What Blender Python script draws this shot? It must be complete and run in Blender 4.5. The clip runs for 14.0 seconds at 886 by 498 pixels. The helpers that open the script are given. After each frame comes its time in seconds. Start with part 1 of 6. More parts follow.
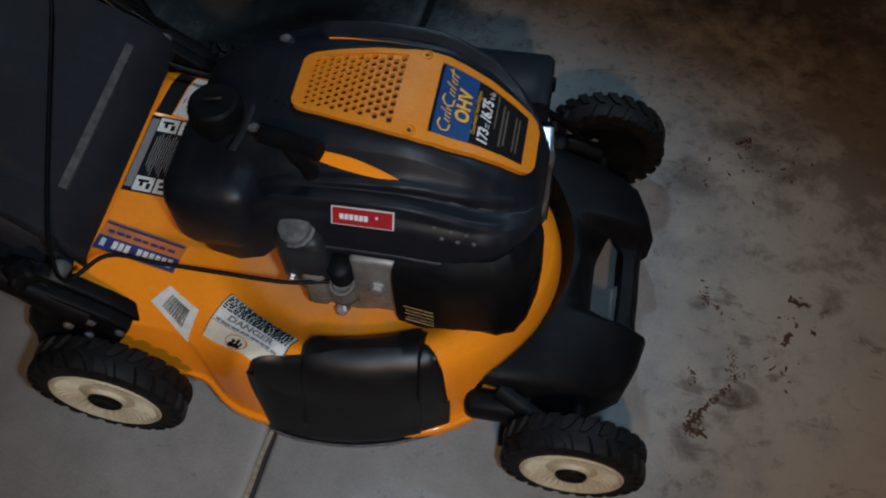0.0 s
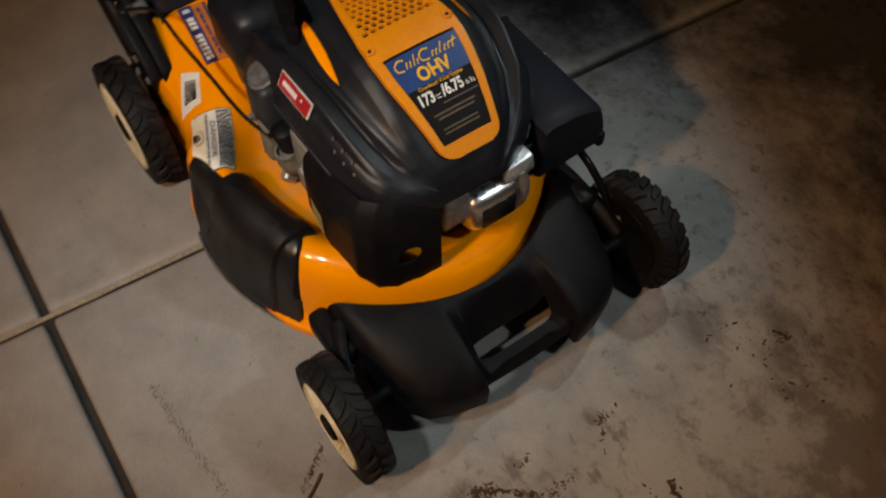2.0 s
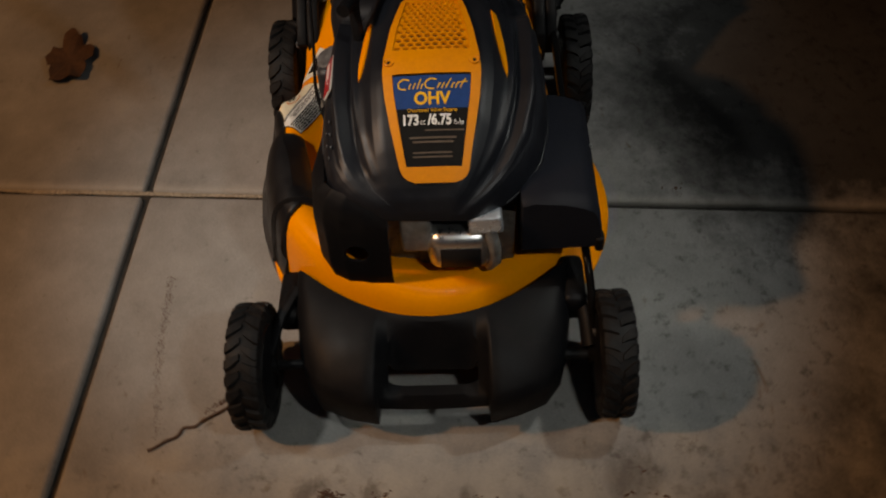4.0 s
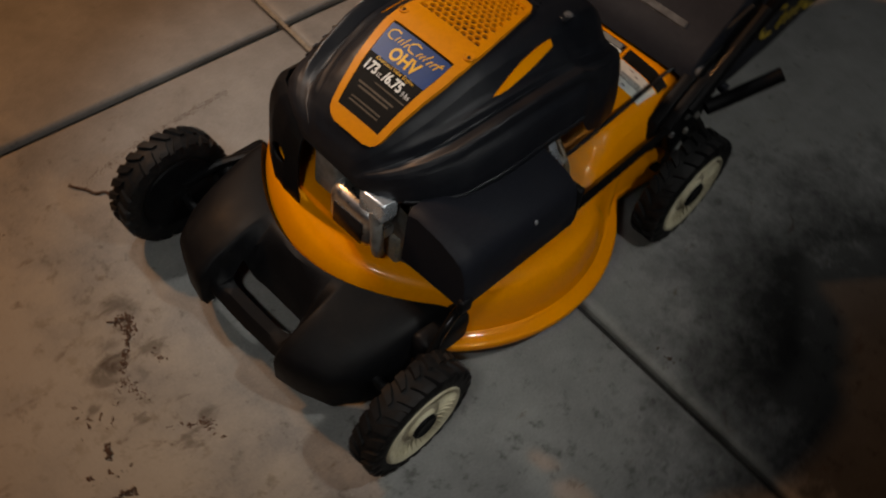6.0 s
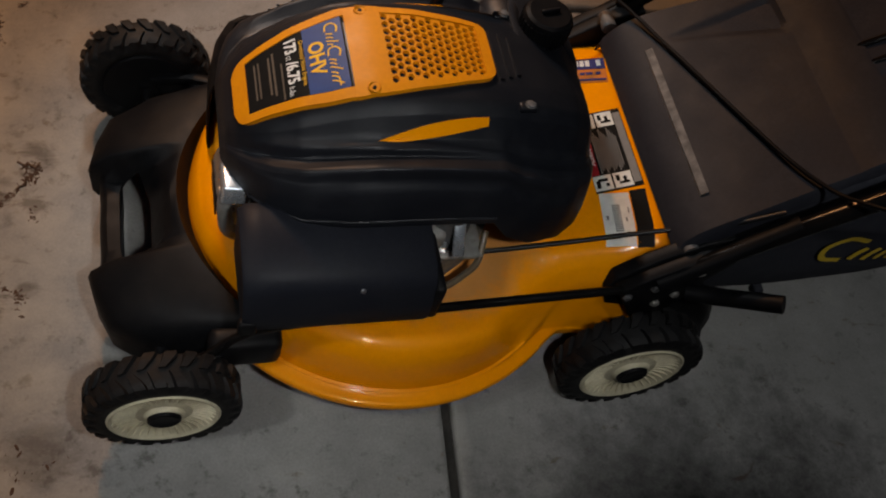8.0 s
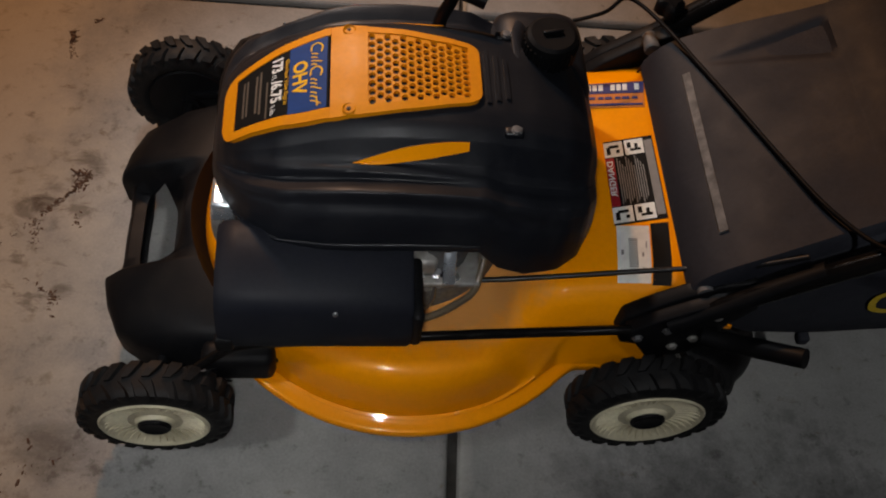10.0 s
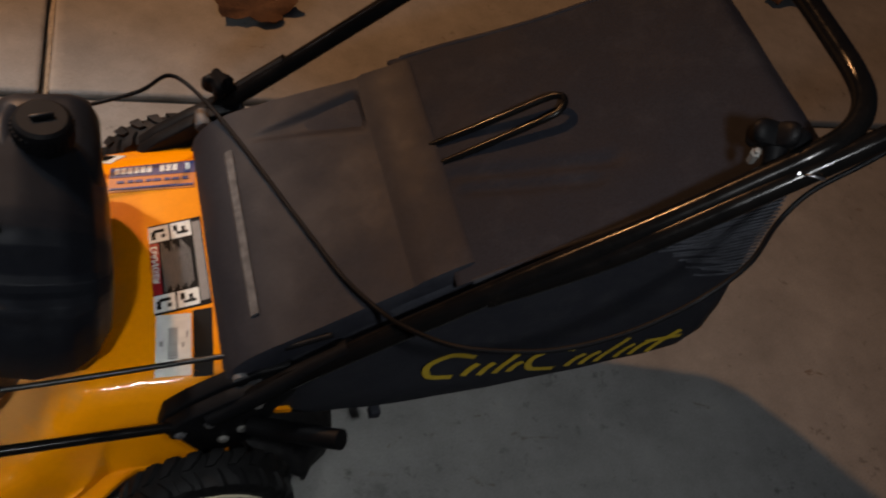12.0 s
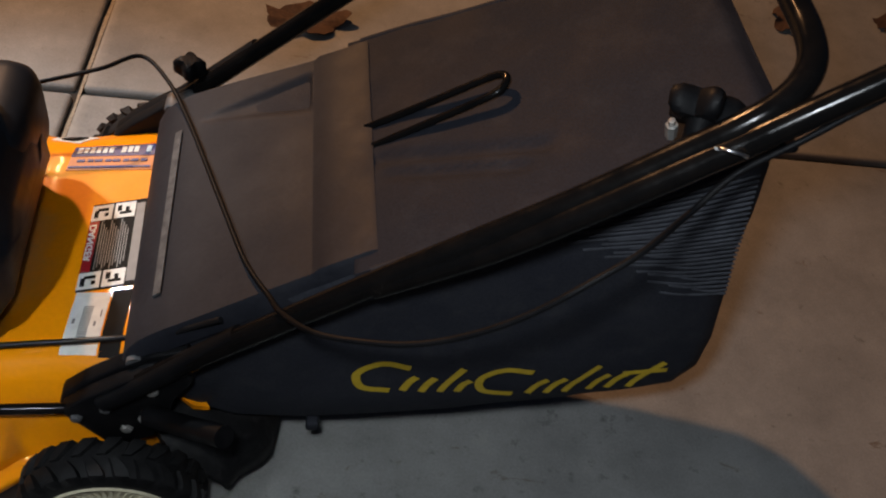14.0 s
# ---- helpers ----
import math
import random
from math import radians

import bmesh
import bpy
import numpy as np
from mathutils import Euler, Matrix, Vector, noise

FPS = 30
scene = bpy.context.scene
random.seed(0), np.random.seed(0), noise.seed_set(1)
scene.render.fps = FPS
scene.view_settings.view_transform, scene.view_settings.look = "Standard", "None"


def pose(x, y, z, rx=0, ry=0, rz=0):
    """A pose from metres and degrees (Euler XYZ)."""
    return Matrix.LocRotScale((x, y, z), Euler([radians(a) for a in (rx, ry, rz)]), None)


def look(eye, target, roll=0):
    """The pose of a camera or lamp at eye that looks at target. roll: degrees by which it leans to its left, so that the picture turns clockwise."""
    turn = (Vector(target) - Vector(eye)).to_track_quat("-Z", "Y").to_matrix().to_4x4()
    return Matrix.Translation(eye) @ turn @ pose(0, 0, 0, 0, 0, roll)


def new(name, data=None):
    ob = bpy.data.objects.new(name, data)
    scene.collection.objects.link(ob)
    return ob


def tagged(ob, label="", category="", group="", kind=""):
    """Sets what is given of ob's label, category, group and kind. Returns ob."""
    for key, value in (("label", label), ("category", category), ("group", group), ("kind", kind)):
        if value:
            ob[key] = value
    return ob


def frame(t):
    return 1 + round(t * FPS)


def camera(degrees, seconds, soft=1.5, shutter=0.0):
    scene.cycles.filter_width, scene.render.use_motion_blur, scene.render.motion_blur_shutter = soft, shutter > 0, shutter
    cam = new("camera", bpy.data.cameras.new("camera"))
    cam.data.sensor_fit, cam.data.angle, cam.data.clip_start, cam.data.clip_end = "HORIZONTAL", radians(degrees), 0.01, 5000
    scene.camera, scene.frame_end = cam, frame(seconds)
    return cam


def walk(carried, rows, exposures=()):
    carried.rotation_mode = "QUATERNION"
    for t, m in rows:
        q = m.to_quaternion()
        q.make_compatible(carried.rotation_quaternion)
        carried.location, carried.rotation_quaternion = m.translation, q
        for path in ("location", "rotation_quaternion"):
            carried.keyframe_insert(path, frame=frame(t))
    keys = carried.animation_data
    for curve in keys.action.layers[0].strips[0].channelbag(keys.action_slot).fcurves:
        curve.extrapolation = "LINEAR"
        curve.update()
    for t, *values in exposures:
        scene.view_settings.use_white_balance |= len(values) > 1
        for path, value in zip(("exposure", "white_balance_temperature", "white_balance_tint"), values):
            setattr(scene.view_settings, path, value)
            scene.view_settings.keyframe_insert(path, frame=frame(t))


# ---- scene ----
cam = camera(51.0, 14.0, soft=2.0, shutter=0.5)
PATH = [
    (0, (0.271, -0.665, 1.26), (0.021, 0.351, -0.444), -4.3),
    (0.5, (0.374, -0.6, 1.23), (-0.014, 0.364, -0.478), -6.4),
    (1, (0.464, -0.503, 1.218), (-0.032, 0.282, -0.553), -4.0),
    (1.5, (0.582, -0.472, 1.233), (-0.084, 0.249, -0.509), -4.2),
    (2, (0.801, -0.423, 1.251), (-0.101, 0.199, -0.423), -0.6),
    (2.2, (0.851, -0.4, 1.245), (-0.116, 0.156, -0.415), -2.7),
    (4.3, (1.06, 0.149, 1.22), (-0.217, 0.006, -0.312), -1.0),
    (4.5, (1.031, 0.196, 1.206), (-0.233, 0.033, -0.335), 1.7),
    (4.8, (0.932, 0.264, 1.217), (-0.255, 0.004, -0.371), -1.4),
    (5, (0.965, 0.336, 1.198), (-0.275, -0.003, -0.334), 0.8),
    (5.5, (0.893, 0.507, 1.195), (-0.256, -0.05, -0.344), 6.0),
    (6, (0.796, 0.601, 1.184), (-0.219, -0.118, -0.383), 11.8),
    (6.5, (0.656, 0.644, 1.182), (-0.217, -0.214, -0.4), 16.8),
    (6.8, (0.587, 0.669, 1.182), (-0.183, -0.191, -0.45), 19.9),
    (7, (0.536, 0.717, 1.176), (-0.233, -0.187, -0.433), 22.5),
    (7.5, (0.427, 0.768, 1.182), (-0.299, -0.209, -0.405), 25.1),
    (8, (0.31, 0.72, 1.189), (-0.268, -0.256, -0.457), 23.5),
    (8.2, (0.281, 0.699, 1.205), (-0.26, -0.244, -0.474), 23.8),
    (10.3, (0.087, 0.715, 1.201), (-0.122, -0.339, -0.486), 10.3),
    (10.5, (0.085, 0.71, 1.2), (-0.178, -0.346, -0.478), 12.4),
    (11, (0.034, 0.713, 1.211), (-0.496, -0.341, -0.404), 20.2),
    (11.5, (-0.072, 0.71, 1.227), (-0.779, -0.364, -0.305), 25.2),
    (12, (-0.173, 0.702, 1.219), (-0.898, -0.38, -0.299), 24.2),
    (12.5, (-0.273, 0.648, 1.213), (-0.98, -0.405, -0.333), 26.6),
    (13, (-0.351, 0.647, 1.198), (-0.982, -0.459, -0.344), 23.6),
    (13.5, (-0.423, 0.712, 1.16), (-0.838, -0.55, -0.334), 17.3),
    (14, (-0.468, 0.744, 1.144), (-0.827, -0.513, -0.369), 14.6),
]
walk(cam, [(t, look(eye, target, roll)) for t, eye, target, roll in PATH], [(0.0, -0.82, 5250, 5), (1.0, -0.50, 6050, 9), (2.0, -0.38, 7300, 13), (5.0, -0.67, 7950, 17), (7.5, -0.38, 7600, 20), (10.5, -0.18, 7450, 22), (12.0, 0.10, 7250, 20), (13.0, 0.36, 6650, 17), (14.0, 0.54, 6750, 17)])

# ---- light ----
world = bpy.data.worlds.new("night")
world.use_nodes = True
world.node_tree.nodes["Background"].inputs[0].default_value = (0.35, 0.5, 0.8, 1)
world.node_tree.nodes["Background"].inputs[1].default_value = 0.02
scene.world = world


def lamp(name, kind, place, target, power, colour, size, cone=90):
    data = bpy.data.lights.new(name, kind)
    data.energy, data.color = power, colour
    if kind == "AREA":
        data.shape, data.size = "DISK", size
    else:
        data.shadow_soft_size = size
    if kind == "SPOT":
        data.spot_size, data.spot_blend = radians(cone), 1.0
    ob = new(name, data)
    ob.matrix_world = look(place, target)
    return ob


lamp("porch_lamp", "POINT", (0.66, -1.85, 2.0), (0, 0, 0), 147, (1.0, 0.525, 0.225), 0.05)
COOL = (0.79, 0.93, 1.0)
lamp("torch_lamp", "SPOT", (0.37, -0.68, 1.22), (-0.04, -0.19, 0.16), 45, COOL, 0.03, 56)
lamp("torch_lamp", "SPOT", (0.90, 0.45, 1.20), (0.36, 0.02, 0.12), 21, COOL, 0.03, 56)
lamp("torch_lamp", "SPOT", (0.12, 0.73, 1.22), (0.08, 0.18, 0.18), 27, COOL, 0.03, 54)
lamp("torch_lamp", "SPOT", (-0.42, 0.70, 1.18), (-0.78, 0.18, 0.38), 16, COOL, 0.03, 80)


# ---- materials ----
def nodes_of(name):
    m = bpy.data.materials.new(name)
    m.use_nodes = True
    return m, m.node_tree.nodes, m.node_tree.links, m.node_tree.nodes["Principled BSDF"]


def tex(ns, ln, scale, detail=4.0, rough=0.6, kind="ShaderNodeTexNoise", vec=None):
    n = ns.new(kind)
    n.inputs["Scale"].default_value = scale
    if kind == "ShaderNodeTexNoise":
        n.inputs["Detail"].default_value, n.inputs["Roughness"].default_value = detail, rough
    if vec is None:
        vec = ns.new("ShaderNodeTexCoord").outputs["Object"]
    ln.new(vec, n.inputs["Vector"])
    return n


def ramp(ns, ln, src, stops):
    r = ns.new("ShaderNodeValToRGB")
    while len(r.color_ramp.elements) < len(stops):
        r.color_ramp.elements.new(0.5)
    for e, (p, c) in zip(r.color_ramp.elements, stops):
        e.position, e.color = p, (*c, 1) if len(c) == 3 else c
    ln.new(src, r.inputs["Fac"])
    return r


def grey(v):
    return (v, v, v)


def mixed(ns, ln, fac, a, b, mode="MIX"):
    n = ns.new("ShaderNodeMix")
    n.data_type, n.blend_type = "RGBA", mode
    for key, v in (("Factor", fac), ("A", a), ("B", b)):
        sock = [s for s in n.inputs if s.name == key and s.enabled][0]
        if isinstance(v, (int, float)):
            sock.default_value = v
        elif isinstance(v, tuple):
            sock.default_value = (*v, 1)
        else:
            ln.new(v, sock)
    return [s for s in n.outputs if s.enabled][0]


def bump(ns, ln, bsdf, src, strength, dist):
    b = ns.new("ShaderNodeBump")
    b.inputs["Strength"].default_value, b.inputs["Distance"].default_value = strength, dist
    ln.new(src, b.inputs["Height"])
    ln.new(b.outputs[0], bsdf.inputs["Normal"])


def worn(name, colour, dirt, rough=0.5, metal=0.0, fine=180.0, coarse=14.0, amount=0.5, grain=0.25, depth=0.0006, dust=None, coat=0.0, spec=0.5):
    """A surface with grain, blotches of dirt, uneven gloss and, where given, dust in patches."""
    m, ns, ln, b = nodes_of(name)
    big = tex(ns, ln, coarse, 6, 0.65)
    small = tex(ns, ln, fine, 3, 0.6)
    blot = ramp(ns, ln, big.outputs["Fac"], [(0.42, grey(0)), (0.72, grey(amount))])
    col = mixed(ns, ln, blot.outputs[0], colour, dirt)
    speck = ramp(ns, ln, small.outputs["Fac"], [(0.35, grey(1 - grain)), (0.65, grey(1))])
    col = mixed(ns, ln, 1.0, col, speck.outputs[0], "MULTIPLY")
    if dust:
        d = tex(ns, ln, coarse * 2.3, 5, 0.7)
        dr = ramp(ns, ln, d.outputs["Fac"], [(0.5, grey(0)), (0.75, grey(dust[1]))])
        col = mixed(ns, ln, dr.outputs[0], col, dust[0])
    ln.new(col, b.inputs["Base Color"])
    rr = ramp(ns, ln, big.outputs["Fac"], [(0.3, grey(max(rough - 0.08, 0.02))), (0.75, grey(min(rough + 0.15, 1)))])
    ln.new(rr.outputs[0], b.inputs["Roughness"])
    b.inputs["Metallic"].default_value = metal
    b.inputs["Coat Weight"].default_value = coat
    b.inputs["Specular IOR Level"].default_value = spec
    b.inputs["Coat Roughness"].default_value = 0.07
    if depth:
        bump(ns, ln, b, small.outputs["Fac"], 0.5, depth)
    return m


def concrete_material():
    m, ns, ln, b = nodes_of("concrete")
    v = ns.new("ShaderNodeNewGeometry").outputs["Position"]
    broad = tex(ns, ln, 1.6, 5, 0.6, vec=v)
    mid = tex(ns, ln, 9.0, 6, 0.7, vec=v)
    fine = tex(ns, ln, 260.0, 3, 0.7, vec=v)
    spot = tex(ns, ln, 34.0, 6, 0.7, vec=v)
    area = tex(ns, ln, 2.6, 3, 0.5, vec=v)
    base = ramp(ns, ln, broad.outputs["Fac"], [(0.3, (0.215, 0.212, 0.205)), (0.5, (0.275, 0.270, 0.260)), (0.7, (0.325, 0.318, 0.305))])
    tone = ramp(ns, ln, mid.outputs["Fac"], [(0.3, grey(0.78)), (0.65, grey(1.06))])
    col = mixed(ns, ln, 1.0, base.outputs[0], tone.outputs[0], "MULTIPLY")
    grain = ramp(ns, ln, fine.outputs["Fac"], [(0.3, grey(0.85)), (0.7, grey(1.05))])
    col = mixed(ns, ln, 1.0, col, grain.outputs[0], "MULTIPLY")
    # dark spots gather where the broad noise and the stained side of the yard allow them
    sep = ns.new("ShaderNodeSeparateXYZ")
    ln.new(v, sep.inputs[0])
    side = ns.new("ShaderNodeMapRange")
    side.inputs["From Min"].default_value, side.inputs["From Max"].default_value = 0.1, 0.55
    side.inputs["To Min"].default_value, side.inputs["To Max"].default_value = 0.0, 0.085
    ln.new(sep.outputs["Y"], side.inputs["Value"])
    front = ns.new("ShaderNodeMapRange")
    front.inputs["From Min"].default_value, front.inputs["From Max"].default_value = 0.25, 0.5
    front.inputs["To Min"].default_value, front.inputs["To Max"].default_value = 0.0, 0.05
    ln.new(sep.outputs["X"], front.inputs["Value"])
    add = ns.new("ShaderNodeMath")
    ln.new(side.outputs[0], add.inputs[0]), ln.new(front.outputs[0], add.inputs[1])
    add2 = ns.new("ShaderNodeMath")
    ln.new(spot.outputs["Fac"], add2.inputs[0]), ln.new(add.outputs[0], add2.inputs[1])
    lift = ns.new("ShaderNodeMath")
    lift.operation = "MULTIPLY_ADD"
    ln.new(area.outputs["Fac"], lift.inputs[0])
    lift.inputs[1].default_value = 0.25
    ln.new(add2.outputs[0], lift.inputs[2])
    dark = ramp(ns, ln, lift.outputs[0], [(0.745, grey(0)), (0.86, grey(0.6))])
    col = mixed(ns, ln, dark.outputs[0], col, (0.055, 0.05, 0.045))
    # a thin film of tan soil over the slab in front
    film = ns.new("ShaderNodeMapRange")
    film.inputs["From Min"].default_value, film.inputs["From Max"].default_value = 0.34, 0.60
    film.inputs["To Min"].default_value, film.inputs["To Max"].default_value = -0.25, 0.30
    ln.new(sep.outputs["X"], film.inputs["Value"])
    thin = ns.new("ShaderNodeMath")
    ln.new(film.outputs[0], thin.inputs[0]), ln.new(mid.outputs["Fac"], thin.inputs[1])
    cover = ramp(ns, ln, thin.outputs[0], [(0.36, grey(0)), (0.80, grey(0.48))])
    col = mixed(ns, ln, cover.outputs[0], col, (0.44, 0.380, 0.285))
    # ragged smears of trodden soil in front, and tan and brown blotches to the left
    stretch = ns.new("ShaderNodeMapping")
    stretch.inputs["Rotation"].default_value = (0, 0, 0.7)
    stretch.inputs["Scale"].default_value = (1.0, 2.1, 1.0)
    ln.new(v, stretch.inputs["Vector"])
    smear = tex(ns, ln, 13.0, 5, 0.68, vec=stretch.outputs[0])
    smear.inputs["Distortion"].default_value = 0.6
    for src, lo, hi, gain, tint, cut in ((sep.outputs["X"], 0.40, 0.56, 0.055, (0.12, 0.090, 0.066), 0.655), (sep.outputs["Y"], 0.30, 0.50, 0.06, (0.17, 0.13, 0.10), 0.660)):
        where = ns.new("ShaderNodeMapRange")
        where.inputs["From Min"].default_value, where.inputs["From Max"].default_value = lo, hi
        where.inputs["To Min"].default_value, where.inputs["To Max"].default_value = 0.0, gain
        ln.new(src, where.inputs["Value"])
        both = ns.new("ShaderNodeMath")
        ln.new(where.outputs[0], both.inputs[0]), ln.new(smear.outputs["Fac"], both.inputs[1])
        mask = ramp(ns, ln, both.outputs[0], [(cut, grey(0)), (cut + 0.10, grey(0.72))])
        col = mixed(ns, ln, mask.outputs[0], col, tint)
    # trodden dark marks in front of the mower
    for cx, cy, r in ((0.474, -0.174, 0.026), (0.500, -0.144, 0.018), (0.522, -0.127, 0.021), (0.540, -0.106, 0.019), (0.566, -0.083, 0.026), (0.597, -0.056, 0.017), (0.502, 0.016, 0.017), (0.522, 0.005, 0.014), (0.555, -0.008, 0.014), (0.53, 0.069, 0.017), (0.490, 0.045, 0.018), (0.687, 0.089, 0.030), (0.48, -0.093, 0.016), (0.542, 0.395, 0.050), (0.470, 0.285, 0.055), (0.580, 0.340, 0.055)):
        near = ns.new("ShaderNodeVectorMath")
        near.operation = "DISTANCE"
        ln.new(v, near.inputs[0])
        near.inputs[1].default_value = (cx, cy, 0)
        torn = ns.new("ShaderNodeMath")
        torn.operation = "MULTIPLY_ADD"
        ln.new(smear.outputs["Fac"], torn.inputs[0])
        torn.inputs[1].default_value = -0.12
        ln.new(near.outputs["Value"], torn.inputs[2])
        shift = ns.new("ShaderNodeMapRange")
        shift.inputs["From Min"].default_value, shift.inputs["From Max"].default_value = r * 0.2 - 0.062, r * 0.95 - 0.060
        shift.inputs["To Min"].default_value, shift.inputs["To Max"].default_value = 0.55, 0.0
        ln.new(torn.outputs[0], shift.inputs["Value"])
        col = mixed(ns, ln, shift.outputs[0], col, (0.060, 0.044, 0.034))
    # a broad darker patch to the rear left, with a ragged edge
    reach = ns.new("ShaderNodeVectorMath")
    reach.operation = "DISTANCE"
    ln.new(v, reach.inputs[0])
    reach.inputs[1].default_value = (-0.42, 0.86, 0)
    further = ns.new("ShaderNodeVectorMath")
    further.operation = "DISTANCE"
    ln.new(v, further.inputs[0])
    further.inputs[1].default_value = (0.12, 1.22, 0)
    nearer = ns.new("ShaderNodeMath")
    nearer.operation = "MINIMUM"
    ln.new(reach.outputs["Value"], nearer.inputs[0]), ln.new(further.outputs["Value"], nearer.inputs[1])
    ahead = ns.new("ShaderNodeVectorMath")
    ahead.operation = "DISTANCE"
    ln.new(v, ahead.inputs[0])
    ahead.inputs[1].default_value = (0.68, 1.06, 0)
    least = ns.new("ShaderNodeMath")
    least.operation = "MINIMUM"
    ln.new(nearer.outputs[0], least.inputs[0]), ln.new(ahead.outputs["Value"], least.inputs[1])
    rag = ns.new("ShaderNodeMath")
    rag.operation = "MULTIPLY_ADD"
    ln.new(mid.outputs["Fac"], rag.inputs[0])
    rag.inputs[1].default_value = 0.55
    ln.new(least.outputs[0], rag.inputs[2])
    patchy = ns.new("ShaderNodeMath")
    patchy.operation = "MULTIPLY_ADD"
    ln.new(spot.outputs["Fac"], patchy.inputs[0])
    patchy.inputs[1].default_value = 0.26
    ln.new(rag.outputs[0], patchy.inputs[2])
    patch_dark = ramp(ns, ln, patchy.outputs[0], [(0.76, grey(0.22)), (1.34, grey(1.0))])
    col = mixed(ns, ln, 1.0, col, patch_dark.outputs[0], "MULTIPLY")
    # trodden brown blotches ahead, to the left
    yonder = ns.new("ShaderNodeVectorMath")
    yonder.operation = "DISTANCE"
    ln.new(v, yonder.inputs[0])
    yonder.inputs[1].default_value = (0.86, 0.46, 0)
    torn = ns.new("ShaderNodeMath")
    torn.operation = "MULTIPLY_ADD"
    ln.new(tex(ns, ln, 17.0, 5, 0.7, vec=v).outputs["Fac"], torn.inputs[0])
    torn.inputs[1].default_value = 1.1
    ln.new(yonder.outputs["Value"], torn.inputs[2])
    blotch = ramp(ns, ln, torn.outputs[0], [(0.72, grey(0.62)), (0.90, grey(0.0))])
    col = mixed(ns, ln, blotch.outputs[0], col, (0.085, 0.062, 0.050))
    # the slab's worn pale edge along the joint that runs under the mower
    lean = ns.new("ShaderNodeMath")
    lean.operation = "MULTIPLY_ADD"
    ln.new(sep.outputs["Y"], lean.inputs[0])
    lean.inputs[1].default_value = -0.076
    ln.new(sep.outputs["X"], lean.inputs[2])
    chip = ns.new("ShaderNodeMath")
    chip.operation = "MULTIPLY_ADD"
    ln.new(spot.outputs["Fac"], chip.inputs[0])
    chip.inputs[1].default_value = 0.030
    ln.new(lean.outputs[0], chip.inputs[2])
    off = ns.new("ShaderNodeMath")
    off.inputs[1].default_value = 0.20
    ln.new(chip.outputs[0], off.inputs[0])
    edge = ramp(ns, ln, off.outputs[0], [(0.102, grey(0)), (0.122, grey(0.42)), (0.136, grey(0.42)), (0.142, grey(0))])
    col = mixed(ns, ln, edge.outputs[0], col, (0.42, 0.40, 0.36))
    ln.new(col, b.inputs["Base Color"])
    b.inputs["Roughness"].default_value = 0.9
    b.inputs["Specular IOR Level"].default_value = 0.25
    bump(ns, ln, b, fine.outputs["Fac"], 0.35, 0.0012)
    return m


def plain(name, colour, rough=0.6, metal=0.0, spec=0.3):
    m, ns, ln, b = nodes_of(name)
    n = tex(ns, ln, 90, 4, 0.6)
    r = ramp(ns, ln, n.outputs["Fac"], [(0.3, tuple(c * 0.82 for c in colour)), (0.7, colour)])
    ln.new(r.outputs[0], b.inputs["Base Color"])
    b.inputs["Roughness"].default_value, b.inputs["Metallic"].default_value = rough, metal
    b.inputs["Specular IOR Level"].default_value = spec
    return m


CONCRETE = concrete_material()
JOINT = worn("joint_dirt", (0.040, 0.036, 0.031), (0.017, 0.015, 0.013), 0.95, amount=0.9, coarse=25)
SAND = worn("joint_sand", (0.36, 0.31, 0.24), (0.20, 0.17, 0.13), 0.95, coarse=30, amount=0.7, grain=0.4)
YELLOW = worn("yellow_paint", (0.92, 0.293, 0.003), (0.72, 0.195, 0.004), 0.36, coarse=7, amount=0.25, grain=0.05, depth=0.0, dust=((0.46, 0.26, 0.08), 0.05), coat=0.45, spec=0.08)


def dusted_paint():
    """The deck's paint, with pale grass dust caked in a ragged ring round the engine."""
    m = worn("deck_paint", (0.92, 0.293, 0.003), (0.72, 0.195, 0.004), 0.36, coarse=7, amount=0.25, grain=0.05, depth=0.0, dust=((0.46, 0.26, 0.08), 0.05), coat=0.45, spec=0.08)
    ns, ln = m.node_tree.nodes, m.node_tree.links
    b = ns["Principled BSDF"]
    paint = b.inputs["Base Color"].links[0].from_socket
    where = ns.new("ShaderNodeTexCoord").outputs["Object"]
    flat = ns.new("ShaderNodeVectorMath")
    flat.operation = "MULTIPLY_ADD"
    ln.new(where, flat.inputs[0])
    flat.inputs[1].default_value = (1, 1, 0)
    flat.inputs[2].default_value = (0.022, -0.030, 0)
    far = ns.new("ShaderNodeVectorMath")
    far.operation = "LENGTH"
    ln.new(flat.outputs[0], far.inputs[0])
    rag = ns.new("ShaderNodeMath")
    rag.operation = "MULTIPLY_ADD"
    ln.new(tex(ns, ln, 22, 5, 0.65).outputs["Fac"], rag.inputs[0])
    rag.inputs[1].default_value = 0.10
    ln.new(far.outputs["Value"], rag.inputs[2])
    cake = ramp(ns, ln, rag.outputs[0], [(0.200, grey(0.46)), (0.246, grey(0.0))])
    ln.new(mixed(ns, ln, cake.outputs[0], paint, (0.36, 0.27, 0.16)), b.inputs["Base Color"])
    return m


